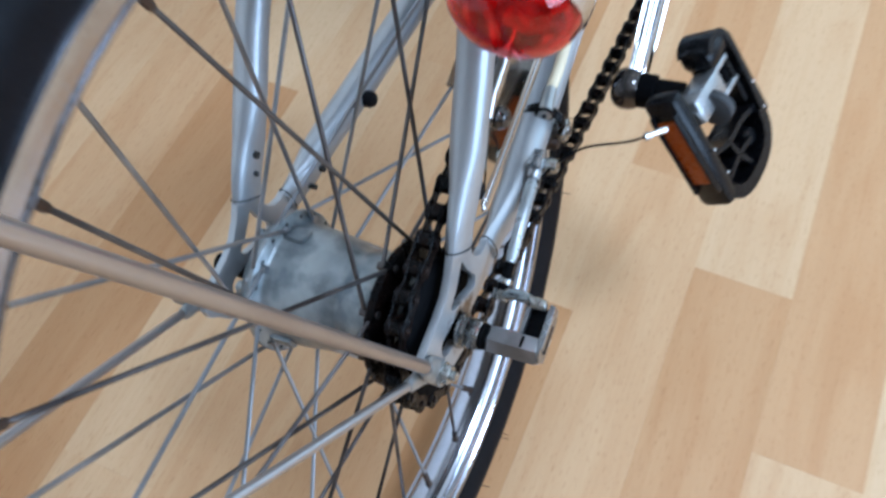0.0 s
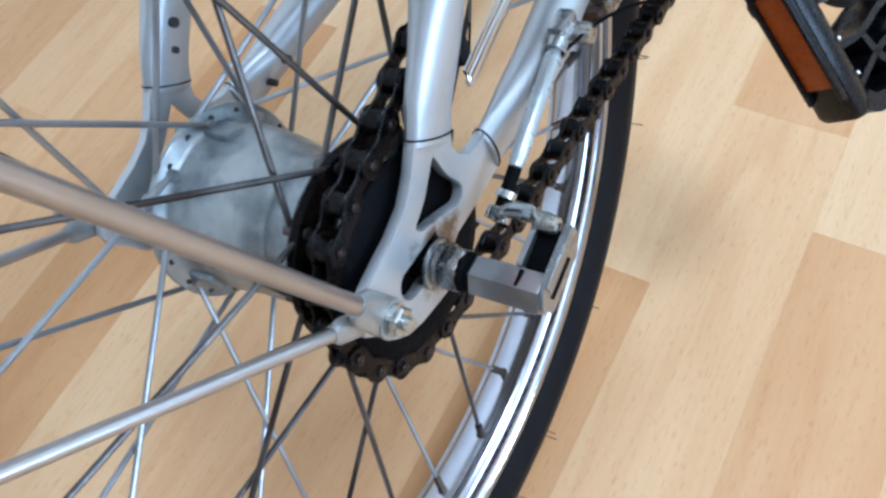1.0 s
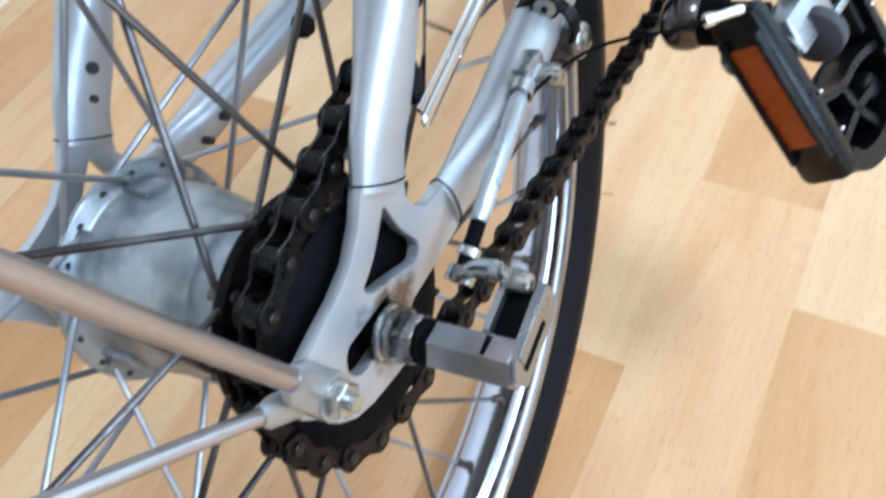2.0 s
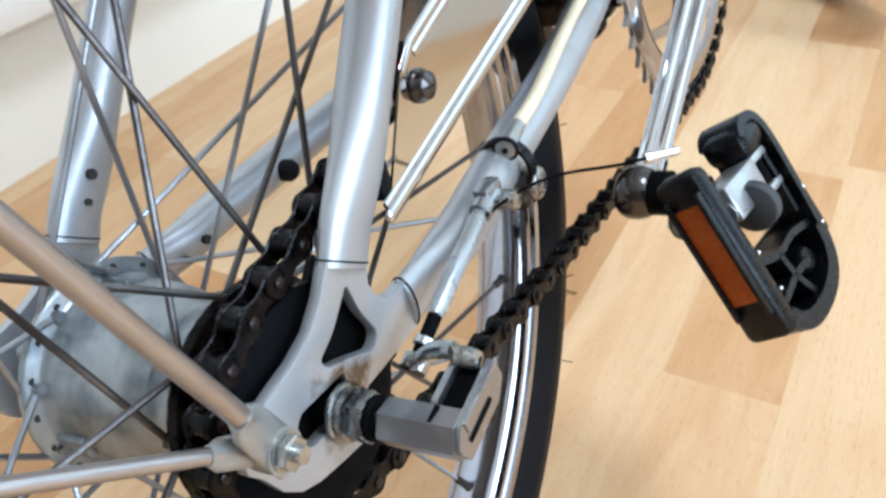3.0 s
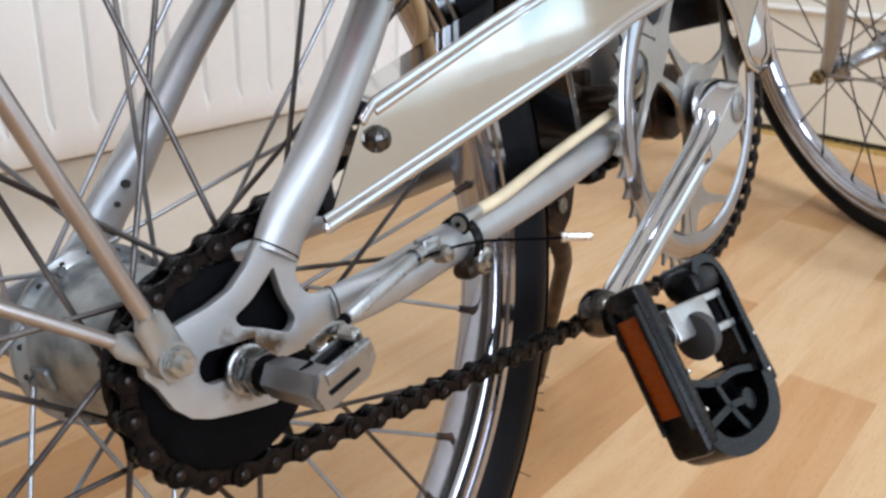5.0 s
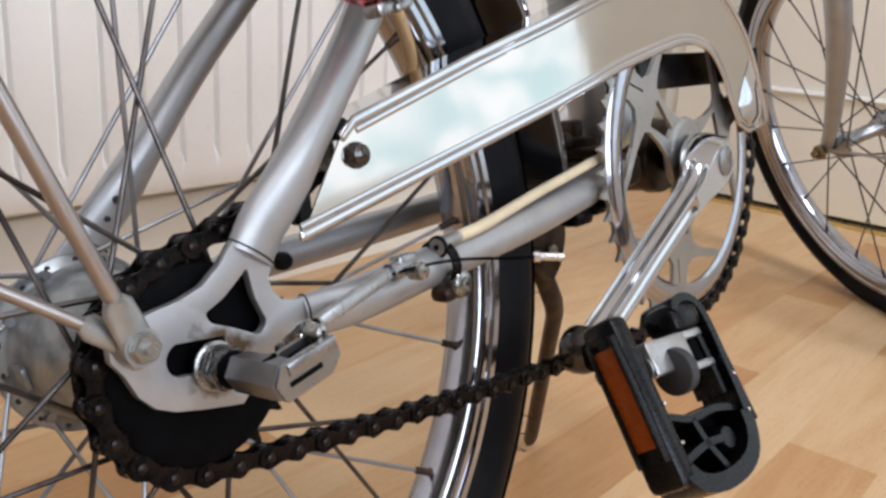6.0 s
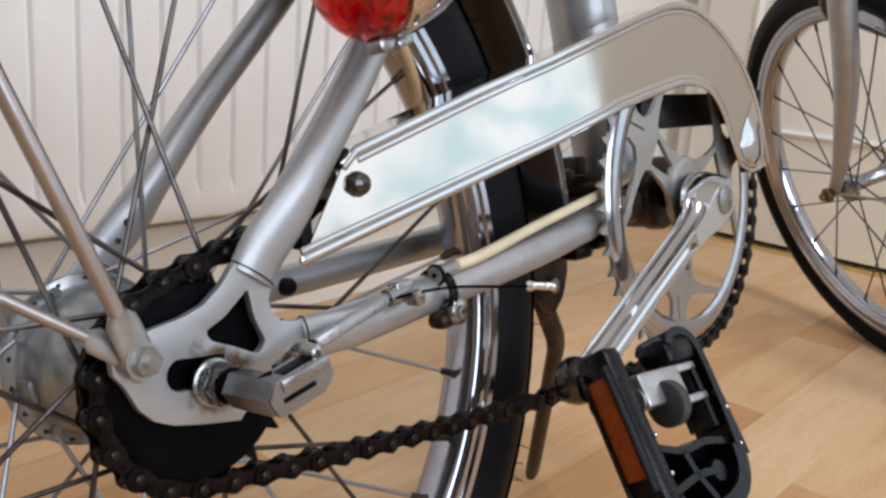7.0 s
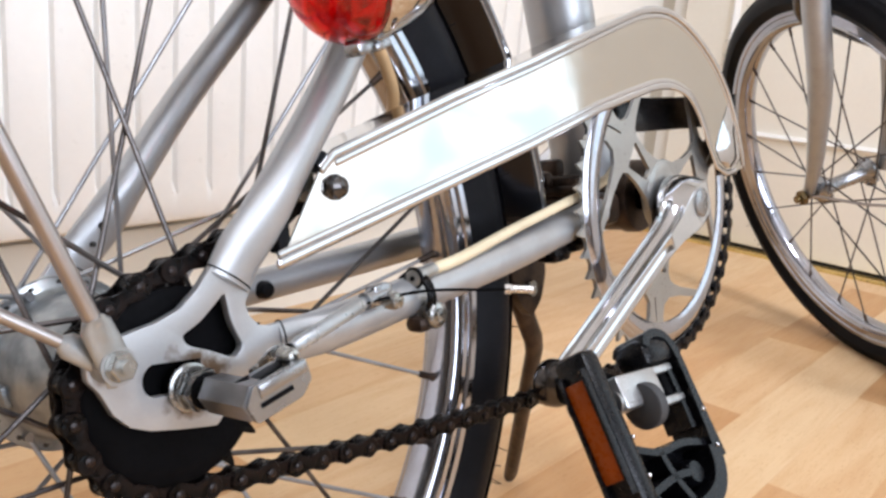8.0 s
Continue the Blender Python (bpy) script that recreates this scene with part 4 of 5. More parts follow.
def crank(end, sgn, label):
    """A forged arm from the bottom bracket to end, on the side sgn."""
    y0, y1 = sgn * 0.0652, sgn * 0.0690
    a, b = Vector((CRANK_AXLE[0], y0, CRANK_AXLE[1])), Vector((end[0], y1, end[1]))
    d = (b - a)
    bm = bm_new()
    u = d.normalized()
    side = u.cross(Vector((0, 1, 0))).normalized()
    # Half width, half depth, depth of the flute in the outer face, and where that face meets the rounded upper side.
    rows_ = []
    stations = ((-0.108, 0.0050, 0.0085, 0.0, -0.55), (-0.090, 0.0115, 0.0104, 0.0, -0.55), (-0.045, 0.0150, 0.0112, 0.0, -0.60), (0.0, 0.0156, 0.0114, 0.0, -0.62), (0.06, 0.0148, 0.0112, 0.0, -0.58), (0.09, 0.0137, 0.0110, 0.0, -0.55), (0.105, 0.0131, 0.0108, 0.0, -0.53), (0.135, 0.0120, 0.0106, 0.0, -0.50),
                (0.17, 0.0108, 0.0103, 0.0, -0.46), (0.22, 0.0100, 0.0100, 0.0, -0.42), (0.240, 0.0096, 0.0098, 0.0, -0.40), (0.255, 0.0095, 0.0097, 0.20, -0.40), (0.30, 0.0093, 0.0095, 0.36, -0.40), (0.55, 0.0090, 0.0088, 0.36, -0.40),
                (0.84, 0.0087, 0.0078, 0.34, -0.40), (0.95, 0.0088, 0.0072, 0.14, -0.40), (1.0, 0.0076, 0.0066, 0.0, -0.40), (1.03, 0.0040, 0.0050, 0.0, -0.40))
    for f, hw, hd, cut, ridge in stations:
        c0 = a + d * f
        groove = [(0.0, 0.0), (0.05, 0.40), (0.15, 0.75), (0.32, 0.97), (0.50, 1.0), (0.68, 0.97), (0.85, 0.75), (0.95, 0.40), (1.0, 0.0)]
        prof = [(ridge - 0.05, 0.985), (ridge, 1.0)] + [(ridge + 0.16 + (0.68 - ridge) * x, 1.0 - cut * h) for x, h in groove]
        prof += [(0.93, 0.99), (0.98, 0.90), (1.0, 0.60), (1.0, -0.60), (0.92, -0.90), (0.70, -1.0), (-0.70, -1.0), (-0.94, -0.92), (-1.0, -0.75)]
        # Two shallow flutes run down the upper side between rounded ribs.
        flute = 0.15 * min(1.0, max(0.0, (f - 0.09) / 0.05)) if f < 0.9 else 0.0
        prof += [(-1.0 + (ridge + 0.95) * q ** 1.25 + flute * math.sin(2 * math.pi * q) ** 2, -0.50 + 1.485 * q ** 0.9 - flute * 0.5 * math.sin(2 * math.pi * q) ** 2) for q in (x / 16 for x in range(1, 16))]
        # The arm thins from the back and the upper side past the head.
        thin = min(1.0, max(0.0, (f - 0.04) / 0.16)) if f < 0.96 else max(0.0, 1.0 - (f - 0.96) / 0.04)
        rows_.append([bm.verts.new(c0 + side * (hw * p * (1.0 - 0.16 * thin if p < 0 else 1.0 - 0.06 * thin)) + Vector((0, sgn * hd * (q * (1.0 - 0.80 * thin) if q < 0 else q), 0))) for p, q in prof])
    for r0, r1 in zip(rows_, rows_[1:]):
        for k in range(len(r0)):
            bm.faces.new((r0[k], r0[(k + 1) % len(r0)], r1[(k + 1) % len(r0)], r1[k]))
    bm.faces.new(rows_[0])
    bm.faces.new(rows_[-1][::-1])
    bmesh.ops.recalc_face_normals(bm, faces=bm.faces)
    c = part("crank_arm", bm, chrome, bicycle, label)
    bm = bm_new()
    lathe(bm, (CRANK_AXLE[0], 0, CRANK_AXLE[1]), sorted([(0.0005, sgn * 0.0786), (0.0078, sgn * 0.0785), (0.0090, sgn * 0.0780), (0.0090, sgn * 0.0760), (0.0005, sgn * 0.0758)], key=lambda q: q[1]), 28)
    part("crank_cap", bm, satin_steel, c, "flat grey dust cap")
    # The flat brushed face of the crank's head.
    bm = bm_new()
    upper = [(f, hw, hd, max(-0.92, ridge + 0.03)) for f, hw, hd, cut, ridge in stations[1:11]]
    line = [(f, hw * 0.84, hd) for f, hw, hd, low in upper] + [(f, hw * low, hd) for f, hw, hd, low in reversed(upper)]
    vs = [bm.verts.new(a + d * f + side * p + Vector((0, sgn * (hd + 0.0003), 0))) for f, p, hd in line]
    low = [bm.verts.new(a + d * f + side * p * 1.02 + Vector((0, sgn * (hd - 0.0006), 0))) for f, p, hd in line]
    n = len(upper)
    for k in range(n - 1):
        bm.faces.new((vs[k], vs[k + 1], vs[2 * n - 2 - k], vs[2 * n - 1 - k]))
    for k in range(len(vs)):
        bm.faces.new((low[k], low[(k + 1) % len(vs)], vs[(k + 1) % len(vs)], vs[k]))
    bmesh.ops.recalc_face_normals(bm, faces=bm.faces)
    part("crank_face", bm, brushed_alloy, c, "flat brushed grey face of the crank head")
    # The eye is chrome; a dark metal stands in for its dark reflections.
    bm = bm_new()
    lathe(bm, (end[0], 0, end[1]), sorted([(0.0005, sgn * 0.0792), (0.0046, sgn * 0.0786), (0.0082, sgn * 0.0770), (0.0108, sgn * 0.0742), (0.0119, sgn * 0.0705), (0.0119, sgn * 0.0660), (0.0106, sgn * 0.0628), (0.0080, sgn * 0.0606), (0.0005, sgn * 0.0598)], key=lambda q: q[1]), 28)
    part("crank_eye", bm, dark_bolt, c, "chrome crank eye, dark reflections put into its colour")
    return c


crank(PEDAL_R, -1, "polished chrome crank arm, grey at its head")
PEDAL_L = (2 * CRANK_AXLE[0] - PEDAL_R[0], 2 * CRANK_AXLE[1] - PEDAL_R[1])
crank(PEDAL_L, 1, "polished chrome crank arm")


# Folding pedals: two cages joined by rounded ends, ribs, reflectors and a metal hinge.
def pedal(m, spindle_from, sgn):
    """m: the pedal's own axes, x across, y along it, z its thickness, with its root end at the origin."""
    lo_z, hi_z = -0.0125, 0.0080
    root_bm = bm_new()

    def wall(bm, line, t, z0, z1):
        """A standing wall of thickness t along an open line."""
        left, right = [], []
        n = len(line)
        for i, q in enumerate(line):
            a, b = Vector(line[max(0, i - 1)]), Vector(line[min(n - 1, i + 1)])
            tang = (b - a).normalized()
            nor = Vector((-tang.y, tang.x)) * (t / 2)
            left.append(Vector(q) + nor)
            right.append(Vector(q) - nor)
        ring = left + right[::-1]
        lo = [bm.verts.new((q.x, q.y, z0)) for q in ring]
        hi = [bm.verts.new((q.x, q.y, z1)) for q in ring]
        m_ = len(ring)
        for i in range(m_):
            bm.faces.new((lo[i], lo[(i + 1) % m_], hi[(i + 1) % m_], hi[i]))
        for i in range(n - 1):
            for v in (lo, hi):
                bm.faces.new((v[i], v[i + 1], v[m_ - 2 - i], v[m_ - 1 - i]))

    # Rear bar, front wall with a hook at its root, the broad rounded end, and the pocket floor.
    box(root_bm, -0.0262, 0.0390, (lo_z + hi_z) / 2, 0.0120, 0.0770, hi_z - lo_z, bevel=0.0040)
    front = [(0.0130, 0.0060), (0.0165, 0.0022), (0.0225, 0.0008), (0.0285, 0.0024), (0.0322, 0.0072), (0.0336, 0.0160), (0.0330, 0.0320), (0.0318, 0.0480), (0.0304, 0.0600)]
    wall(root_bm, [tuple(q)[:2] for q in smooth_path([(x, y, 0) for x, y in front], 3)], 0.0042, lo_z, hi_z)
    end = [(0.0296, 0.0585), (0.0275, 0.0680), (0.0210, 0.0760), (0.0090, 0.0806), (-0.0070, 0.0815), (-0.0190, 0.0780), (-0.0250, 0.0715)]
    wall(root_bm, [tuple(q)[:2] for q in smooth_path([(x, y, 0) for x, y in end], 3)], 0.0078, lo_z, hi_z)
    box(root_bm, 0.0216, 0.0084, (lo_z + hi_z) / 2, 0.0240, 0.0150, hi_z - lo_z - 0.0004, bevel=0.0055)
    box(root_bm, 0.0235, 0.0270, 0.0056, 0.0170, 0.0290, 0.0020)
    box(root_bm, 0.0030, 0.0640, 0.0046, 0.0480, 0.0270, 0.0016)
    bmesh.ops.recalc_face_normals(root_bm, faces=root_bm.faces)
    p = part("pedal", root_bm, plastic, bicycle, "black plastic folding pedal, folded down, with orange reflectors")
    p.matrix_basis = m
    for line in ([(-0.0210, 0.0480), (-0.0047, 0.0530), (0.0120, 0.0525), (0.0290, 0.0560)], [(-0.0047, 0.0530), (-0.0020, 0.0650), (0.0050, 0.0790)], [(-0.0210, 0.0680), (-0.0020, 0.0650), (0.0130, 0.0660)],
                 [(0.0260, 0.0180), (0.0262, 0.0320), (0.0255, 0.0480)]):
        bm = bm_new()
        wall(bm, [tuple(q)[:2] for q in smooth_path([(x, y, 0) for x, y in line], 3)], 0.0032, lo_z + 0.0030, hi_z - 0.002)
        bmesh.ops.recalc_face_normals(bm, faces=bm.faces)
        part("tread_rib", bm, plastic, p)
    bm = bm_new()
    tube(bm, [(0.0150, 0.0665, z) for z in (0.004, -0.0060, -0.0080)], [0.0062, 0.0060, 0.0048], 16, up=(1, 0, 0))
    part("boss", bm, plastic, p)
    bm = bm_new()
    tube(bm, [(0.0165, 0.0070, z) for z in (0.004, -0.0080, -0.0092)], [0.0048, 0.0046, 0.0036], 14, up=(1, 0, 0))
    part("boss", bm, plastic, p)
    for sd, xx in ((-1, -0.0326), (1, 0.0352)):
        bm = bm_new()
        box(bm, xx, 0.0355, -0.0030, 0.0022, 0.0450, 0.0118, bevel=0.0005)
        part("reflector", bm, orange, p, "orange reflector strip")
        bm = bm_new()
        for z in (-0.0101, 0.0041):
            box(bm, xx + sd * 0.0004, 0.0365, z, 0.0040, 0.0560, 0.0020, bevel=0.0004)
        part("reflector_lip", bm, plastic, p)
    for x, y in ((0.0332, 0.0416), (0.0315, 0.0590), (-0.0225, 0.0430), (-0.0225, 0.0600)):
        bm = bm_new()
        bmesh.ops.create_uvsphere(bm, u_segments=8, v_segments=6, radius=0.0012, matrix=Matrix.Translation((x, y, lo_z)))
        part("grip_stud", bm, chrome, p)
    bm = bm_new()
    box(bm, 0.0000, 0.0235, -0.0035, 0.0300, 0.0160, 0.0140, bevel=0.0020)
    tube(bm, [(-0.0160, 0.0262, -0.0045), (0.0005, 0.0262, -0.0045)], 0.0052, 18)
    for y in (0.0178, 0.0328):
        box(bm, 0.0200, y, -0.0045, 0.0180, 0.0040, 0.0105, bevel=0.0012)
    box(bm, 0.0090, 0.0330, -0.0040, 0.0120, 0.0090, 0.0090, bevel=0.0020)
    part("hinge_block", bm, cast_alloy, p, "cast aluminium hinge block")
    bm = bm_new()
    tube(bm, [(0.0225, 0.0192, -0.0050), (0.0225, 0.0314, -0.0050)], 0.0034, 12, up=(1, 0, 0))
    part("hinge_pin", bm, black_steel, p)
    bm = bm_new()
    tube(bm, [(-0.0028, 0.0318, -0.0078), (-0.0022, 0.0318, -0.0078), (0.0030, 0.0318, -0.0078)], [0.0098, 0.0106, 0.0106], 28)
    part("hinge_cap", bm, grey_plastic, p, "dark grey round hinge cap")
    bm = bm_new()
    s0 = Vector(spindle_from)
    tube(bm, [s0, s0 + Vector((0, sgn * 0.012, 0)), s0 + Vector((0, sgn * 0.013, 0)), s0 + Vector((0, sgn * 0.028, 0))], [0.0098, 0.0098, 0.0078, 0.0078], 16, up=(0, 0, 1))
    part("pedal_spindle", bm, black_steel, bicycle)
    bm = bm_new()
    tube(bm, [(-0.0130, 0.0170, 0.0050), (-0.0180, 0.0230, 0.0110), (-0.0200, 0.0255, 0.0135), (-0.0210, 0.0270, 0.0150)], [0.0085, 0.0085, 0.0070, 0.0040], 14)
    part("hinge_foot", bm, satin_steel, p, "dull steel end of the hinge")
    return p


def axes(origin, x, y):
    """A pose from an origin, its x and (about) its y."""
    x = Vector(x).normalized()
    z = x.cross(Vector(y)).normalized()
    y = z.cross(x)
    return Matrix.Translation(origin) @ Matrix((x, y, z)).transposed().to_4x4()


pedal(axes((0.2015, -0.0955, 0.2178), (0.9882, -0.1424, -0.0563), (-0.1175, -0.4695, -0.8751)), (PEDAL_R[0], -0.0720, PEDAL_R[1]), -1)
pedal(axes((0.5150, 0.0980, 0.3440), (1, 0, 0), (0, 1, 0.0)), (PEDAL_L[0], 0.0720, PEDAL_L[1]), 1)


# The chain: rollers joined in one mesh, each pair of plates an object of its own.
def chain_path():
    pts = []
    rs, rr = R_SPROCKET, R_RING
    d = Vector((BB.x - HUB.x, BB.z - HUB.z))
    base, gap = math.atan2(d.y, d.x), d.length
    off = math.asin((rr - rs) / gap)
    a_top, a_low = base + math.pi / 2 + off, base - math.pi / 2 - off
    def on(c, r, a, y):
        return Vector((c.x + r * math.cos(a), y, c.z + r * math.sin(a)))
    n = 40
    for i in range(n):
        a = a_top + (2 * math.pi + a_low - a_top) * i / n
        pts.append(on(HUB, rs, a, SPROCKET_Y))
    p, q = on(HUB, rs, a_low, SPROCKET_Y), on(BB, rr, a_low, RING_Y)
    for i in range(n):
        t = i / n
        pts.append(p.lerp(q, t) + Vector((0, 0, -0.004 * 4 * t * (1 - t))))
    for i in range(n):
        a = a_low + (a_top - a_low) * i / n
        pts.append(on(BB, rr, a, RING_Y))
    p, q = on(BB, rr, a_top, RING_Y), on(HUB, rs, a_top, SPROCKET_Y)
    for i in range(n):
        pts.append(p.lerp(q, i / n))
    return pts


def along(pts, n):
    """n places at even steps along the closed line."""
    seg = [(pts[(i + 1) % len(pts)] - p).length for i, p in enumerate(pts)]
    total, out, i, run = sum(seg), [], 0, 0.0
    for k in range(n):
        s = total * k / n
        while run + seg[i] < s:
            run += seg[i]
            i += 1
        out.append(pts[i].lerp(pts[(i + 1) % len(pts)], (s - run) / seg[i]))
    return out, total / n


def build_chain():
    line = chain_path()
    length = sum((line[(i + 1) % len(line)] - p).length for i, p in enumerate(line))
    n = 2 * round(length / PITCH / 2)
    pins, step = along(line, n)
    bm = bm_new()
    for p in pins:
        rod(bm, p + Vector((0, -0.0022, 0)), p + Vector((0, 0.0022, 0)), 0.0039, 10)
    chain = part("chain", bm, greasy, bicycle, "dark greasy rusty roller chain")

    def plates(y):
        bm = bm_new()
        r = 0.0043
        shape = [(r * math.cos(radians(a)), r * math.sin(radians(a))) for a in range(90, 271, 20)] + [(step * 0.42, -0.0027), (step * 0.58, -0.0027)] + \
                [(step + r * math.cos(radians(a)), r * math.sin(radians(a))) for a in range(-90, 91, 20)] + [(step * 0.58, 0.0027), (step * 0.42, 0.0027)]
        for s in (-1, 1):
            plate(bm, shape, s * y, s * (y + 0.0010))
        bmesh.ops.bevel(bm, geom=[e for e in bm.edges if len(e.link_faces) == 2 and e.calc_face_angle() > 1.2], offset=0.00035, segments=1, affect="EDGES")
        return bm
    outer_bm, inner_bm = plates(0.0033), plates(0.0022)
    for s in (-1, 1):
        for x in (0, step):
            tube(outer_bm, [(x, s * 0.0040, 0), (x, s * 0.0049, 0), (x, s * 0.0053, 0)], [0.0018, 0.0017, 0.0010], 10, mat_index=1, up=(0, 0, 1))
    makers = [outer_bm, inner_bm]
    kinds = [None, None]
    for i, p in enumerate(pins):
        q = pins[(i + 1) % n]
        m = axes(p, q - p, (0, 1, 0))
        k = i % 2
        if kinds[k] is None:
            kinds[k] = part("chain_link", makers[k], [greasy, rusty_pin], chain)
            kinds[k].matrix_basis = m
        else:
            share("chain_link", kinds[k], chain, m)


build_chain()


# ---- chain guard ----
def chain_guard():
    y = -0.0585
    def inset(points, d):
        out = []
        for i, (x, z) in enumerate(points):
            (x0, z0), (x1, z1) = points[max(0, i - 1)], points[min(len(points) - 1, i + 1)]
            k = math.hypot(x1 - x0, z1 - z0)
            out.append((x + (z1 - z0) / k * d, z - (x1 - x0) / k * d))
        return out

    def flowing(points):
        return [(p.x, p.z) for p in smooth_path([(x, 0, z) for x, z in points], 4)]
    crest = flowing([(0.2771, 0.3748), (0.3175, 0.3858), (0.3390, 0.3896), (0.3616, 0.3900), (0.3803, 0.3861), (0.3997, 0.3786), (0.4199, 0.3673), (0.4365, 0.3549), (0.4515, 0.3387), (0.4620, 0.3215), (0.4695, 0.3020), (0.4732, 0.2885)])
    top = [(0.0670, 0.3125), (0.0740, 0.3180), (0.1470, 0.3390), (0.2097, 0.3556)] + crest
    tip = [(0.4715, 0.2862), (0.4585, 0.2850), (0.4420, 0.2848)]
    throat = flowing([(0.4262, 0.2905), (0.4138, 0.3072), (0.4068, 0.3188), (0.3973, 0.3301), (0.3854, 0.3389), (0.3662, 0.3439), (0.3430, 0.3441), (0.3124, 0.3391), (0.2723, 0.3316)])
    low = throat + [(0.2050, 0.3152), (0.0445, 0.2806)]
    outline = top + tip + low
    bm = bm_new()
    plate(bm, outline, y, y + 0.0009)
    g = part("chain_guard", bm, guard_chrome, bicycle, "polished chrome chain guard with raised rims")
    bm = bm_new()
    tube(bm, [(x, y - 0.0004, z) for x, z in top], 0.0021, 12, flat=0.45)
    tube(bm, [(x, y + 0.0001, z) for x, z in inset(top, 0.0036)[1:-3]], 0.0015, 8, flat=0.45)
    part("guard_rim", bm, chrome, g)
    bm = bm_new()
    tube(bm, [(x, y - 0.0004, z) for x, z in tip[1:] + low], 0.0021, 12, flat=0.42)
    tube(bm, [(x, y + 0.0001, z) for x, z in inset(low, 0.0032)[3:]], 0.0015, 8, flat=0.45)
    bmesh.ops.create_uvsphere(bm, u_segments=12, v_segments=8, radius=0.0021, matrix=Matrix.Translation((0.0445, y - 0.0002, 0.2806)) @ Matrix.Diagonal((1, 0.55, 1, 1)))
    part("guard_rim", bm, chrome, g)
    # The pressed tongue at the guard's front tip.
    bm = bm_new()
    rim = [(0.4490, 0.3320), (0.4580, 0.3180), (0.4650, 0.3030), (0.4668, 0.2925), (0.4580, 0.2885), (0.4430, 0.2882), (0.4320, 0.2940), (0.4260, 0.3030), (0.4330, 0.3140)]
    lo = [bm.verts.new((x, y - 0.0003, z)) for x, z in rim]
    hi = [bm.verts.new((0.4480 + (x - 0.4480) * 0.50, y - 0.0034, 0.3030 + (z - 0.3030) * 0.60)) for x, z in rim]
    for i in range(len(rim)):
        j = (i + 1) % len(rim)
        bm.faces.new((lo[i], lo[j], hi[j], hi[i]))
    bm.faces.new(hi)
    bmesh.ops.recalc_face_normals(bm, faces=bm.faces)
    part("guard_tongue", bm, chrome, g)
    # The top flange, turned in over the chain.
    bm = bm_new()
    edge = [(0.0745, 0.3182)] + top[2:]
    a = [bm.verts.new((x, y, z)) for x, z in edge]
    b = [bm.verts.new((x, y + 0.0215, z + 0.0012)) for x, z in edge]
    c = [bm.verts.new((x, y + 0.0215, z + 0.0003)) for x, z in edge]
    d = [bm.verts.new((x, y + 0.0005, z - 0.0010)) for x, z in edge]
    for i in range(len(edge) - 1):
        for q, r in ((a, b), (b, c), (c, d)):
            bm.faces.new((q[i], q[i + 1], r[i + 1], r[i]))
    bmesh.ops.recalc_face_normals(bm, faces=bm.faces)
    part("top_flange", bm, guard_chrome, g)
    bm = bm_new()
    lathe(bm, (0.0735, 0, 0.3055), [(0.0005, y - 0.0050), (0.0022, y - 0.0048), (0.0040, y - 0.0036), (0.0046, y - 0.0014), (0.0050, y - 0.0010), (0.0050, y - 0.0002), (0.0005, y)], 20)
    part("guard_bolt", bm, dark_bolt, g, "dark domed steel bolt")
    bm = bm_new()
    box(bm, 0.0480, y + 0.004, 0.2905, 0.0060, 0.007, 0.0130, pose(0, 0, 0, 0, 0, 0), bevel=0.0015)
    part("guard_pad", bm, rubber, g)
    bm = bm_new()
    box(bm, 0.0690, y + 0.003, 0.3155, 0.0060, 0.005, 0.0080, bevel=0.0012)
    part("guard_pad", bm, rubber, g)
    bm = bm_new()
    box(bm, 0.0645, y + 0.0085, 0.3080, 0.0120, 0.0020, 0.0140, bevel=0.0006)
    part("guard_bracket", bm, bolt_steel, g)


chain_guard()

# ---- mudguard ----
def mudguard():
    bm = bm_new()
    rows = []
    half = 14
    skin = [(0.2560 + 0.0128 * math.sin(math.pi * k / half) ** 0.75, -0.0285 * math.cos(math.pi * k / half)) for k in range(half + 1)]
    prof = skin + [(r - 0.0009, y * 0.975) for r, y in reversed(skin)]
    steps = 72
    for i in range(steps + 1):
        a = radians(4 + (152 - 4) * i / steps)
        rows.append([bm.verts.new((HUB.x + r * math.cos(a), y, HUB.z + r * math.sin(a))) for r, y in prof])
    n = len(prof)
    for a, b in zip(rows, rows[1:]):
        for k in range(n):
            bm.faces.new((a[k], a[(k + 1) % n], b[(k + 1) % n], b[k]))
    bm.faces.new(rows[0])
    bm.faces.new(list(reversed(rows[-1])))
    bmesh.ops.recalc_face_normals(bm, faces=bm.faces)
    g = part("mudguard", bm, mudguard_dark_chrome, bicycle, "chromed steel rear mudguard over the tyre, dark reflections in its colour")
    for s in (-1, 1):
        bm = bm_new()
        tube(bm, [(HUB.x + 0.2558 * math.cos(radians(a)), s * 0.0285, HUB.z + 0.2558 * math.sin(radians(a))) for a in range(4, 153, 4)], 0.0016, 8)
        part("rolled_edge", bm, chrome, g)


mudguard()


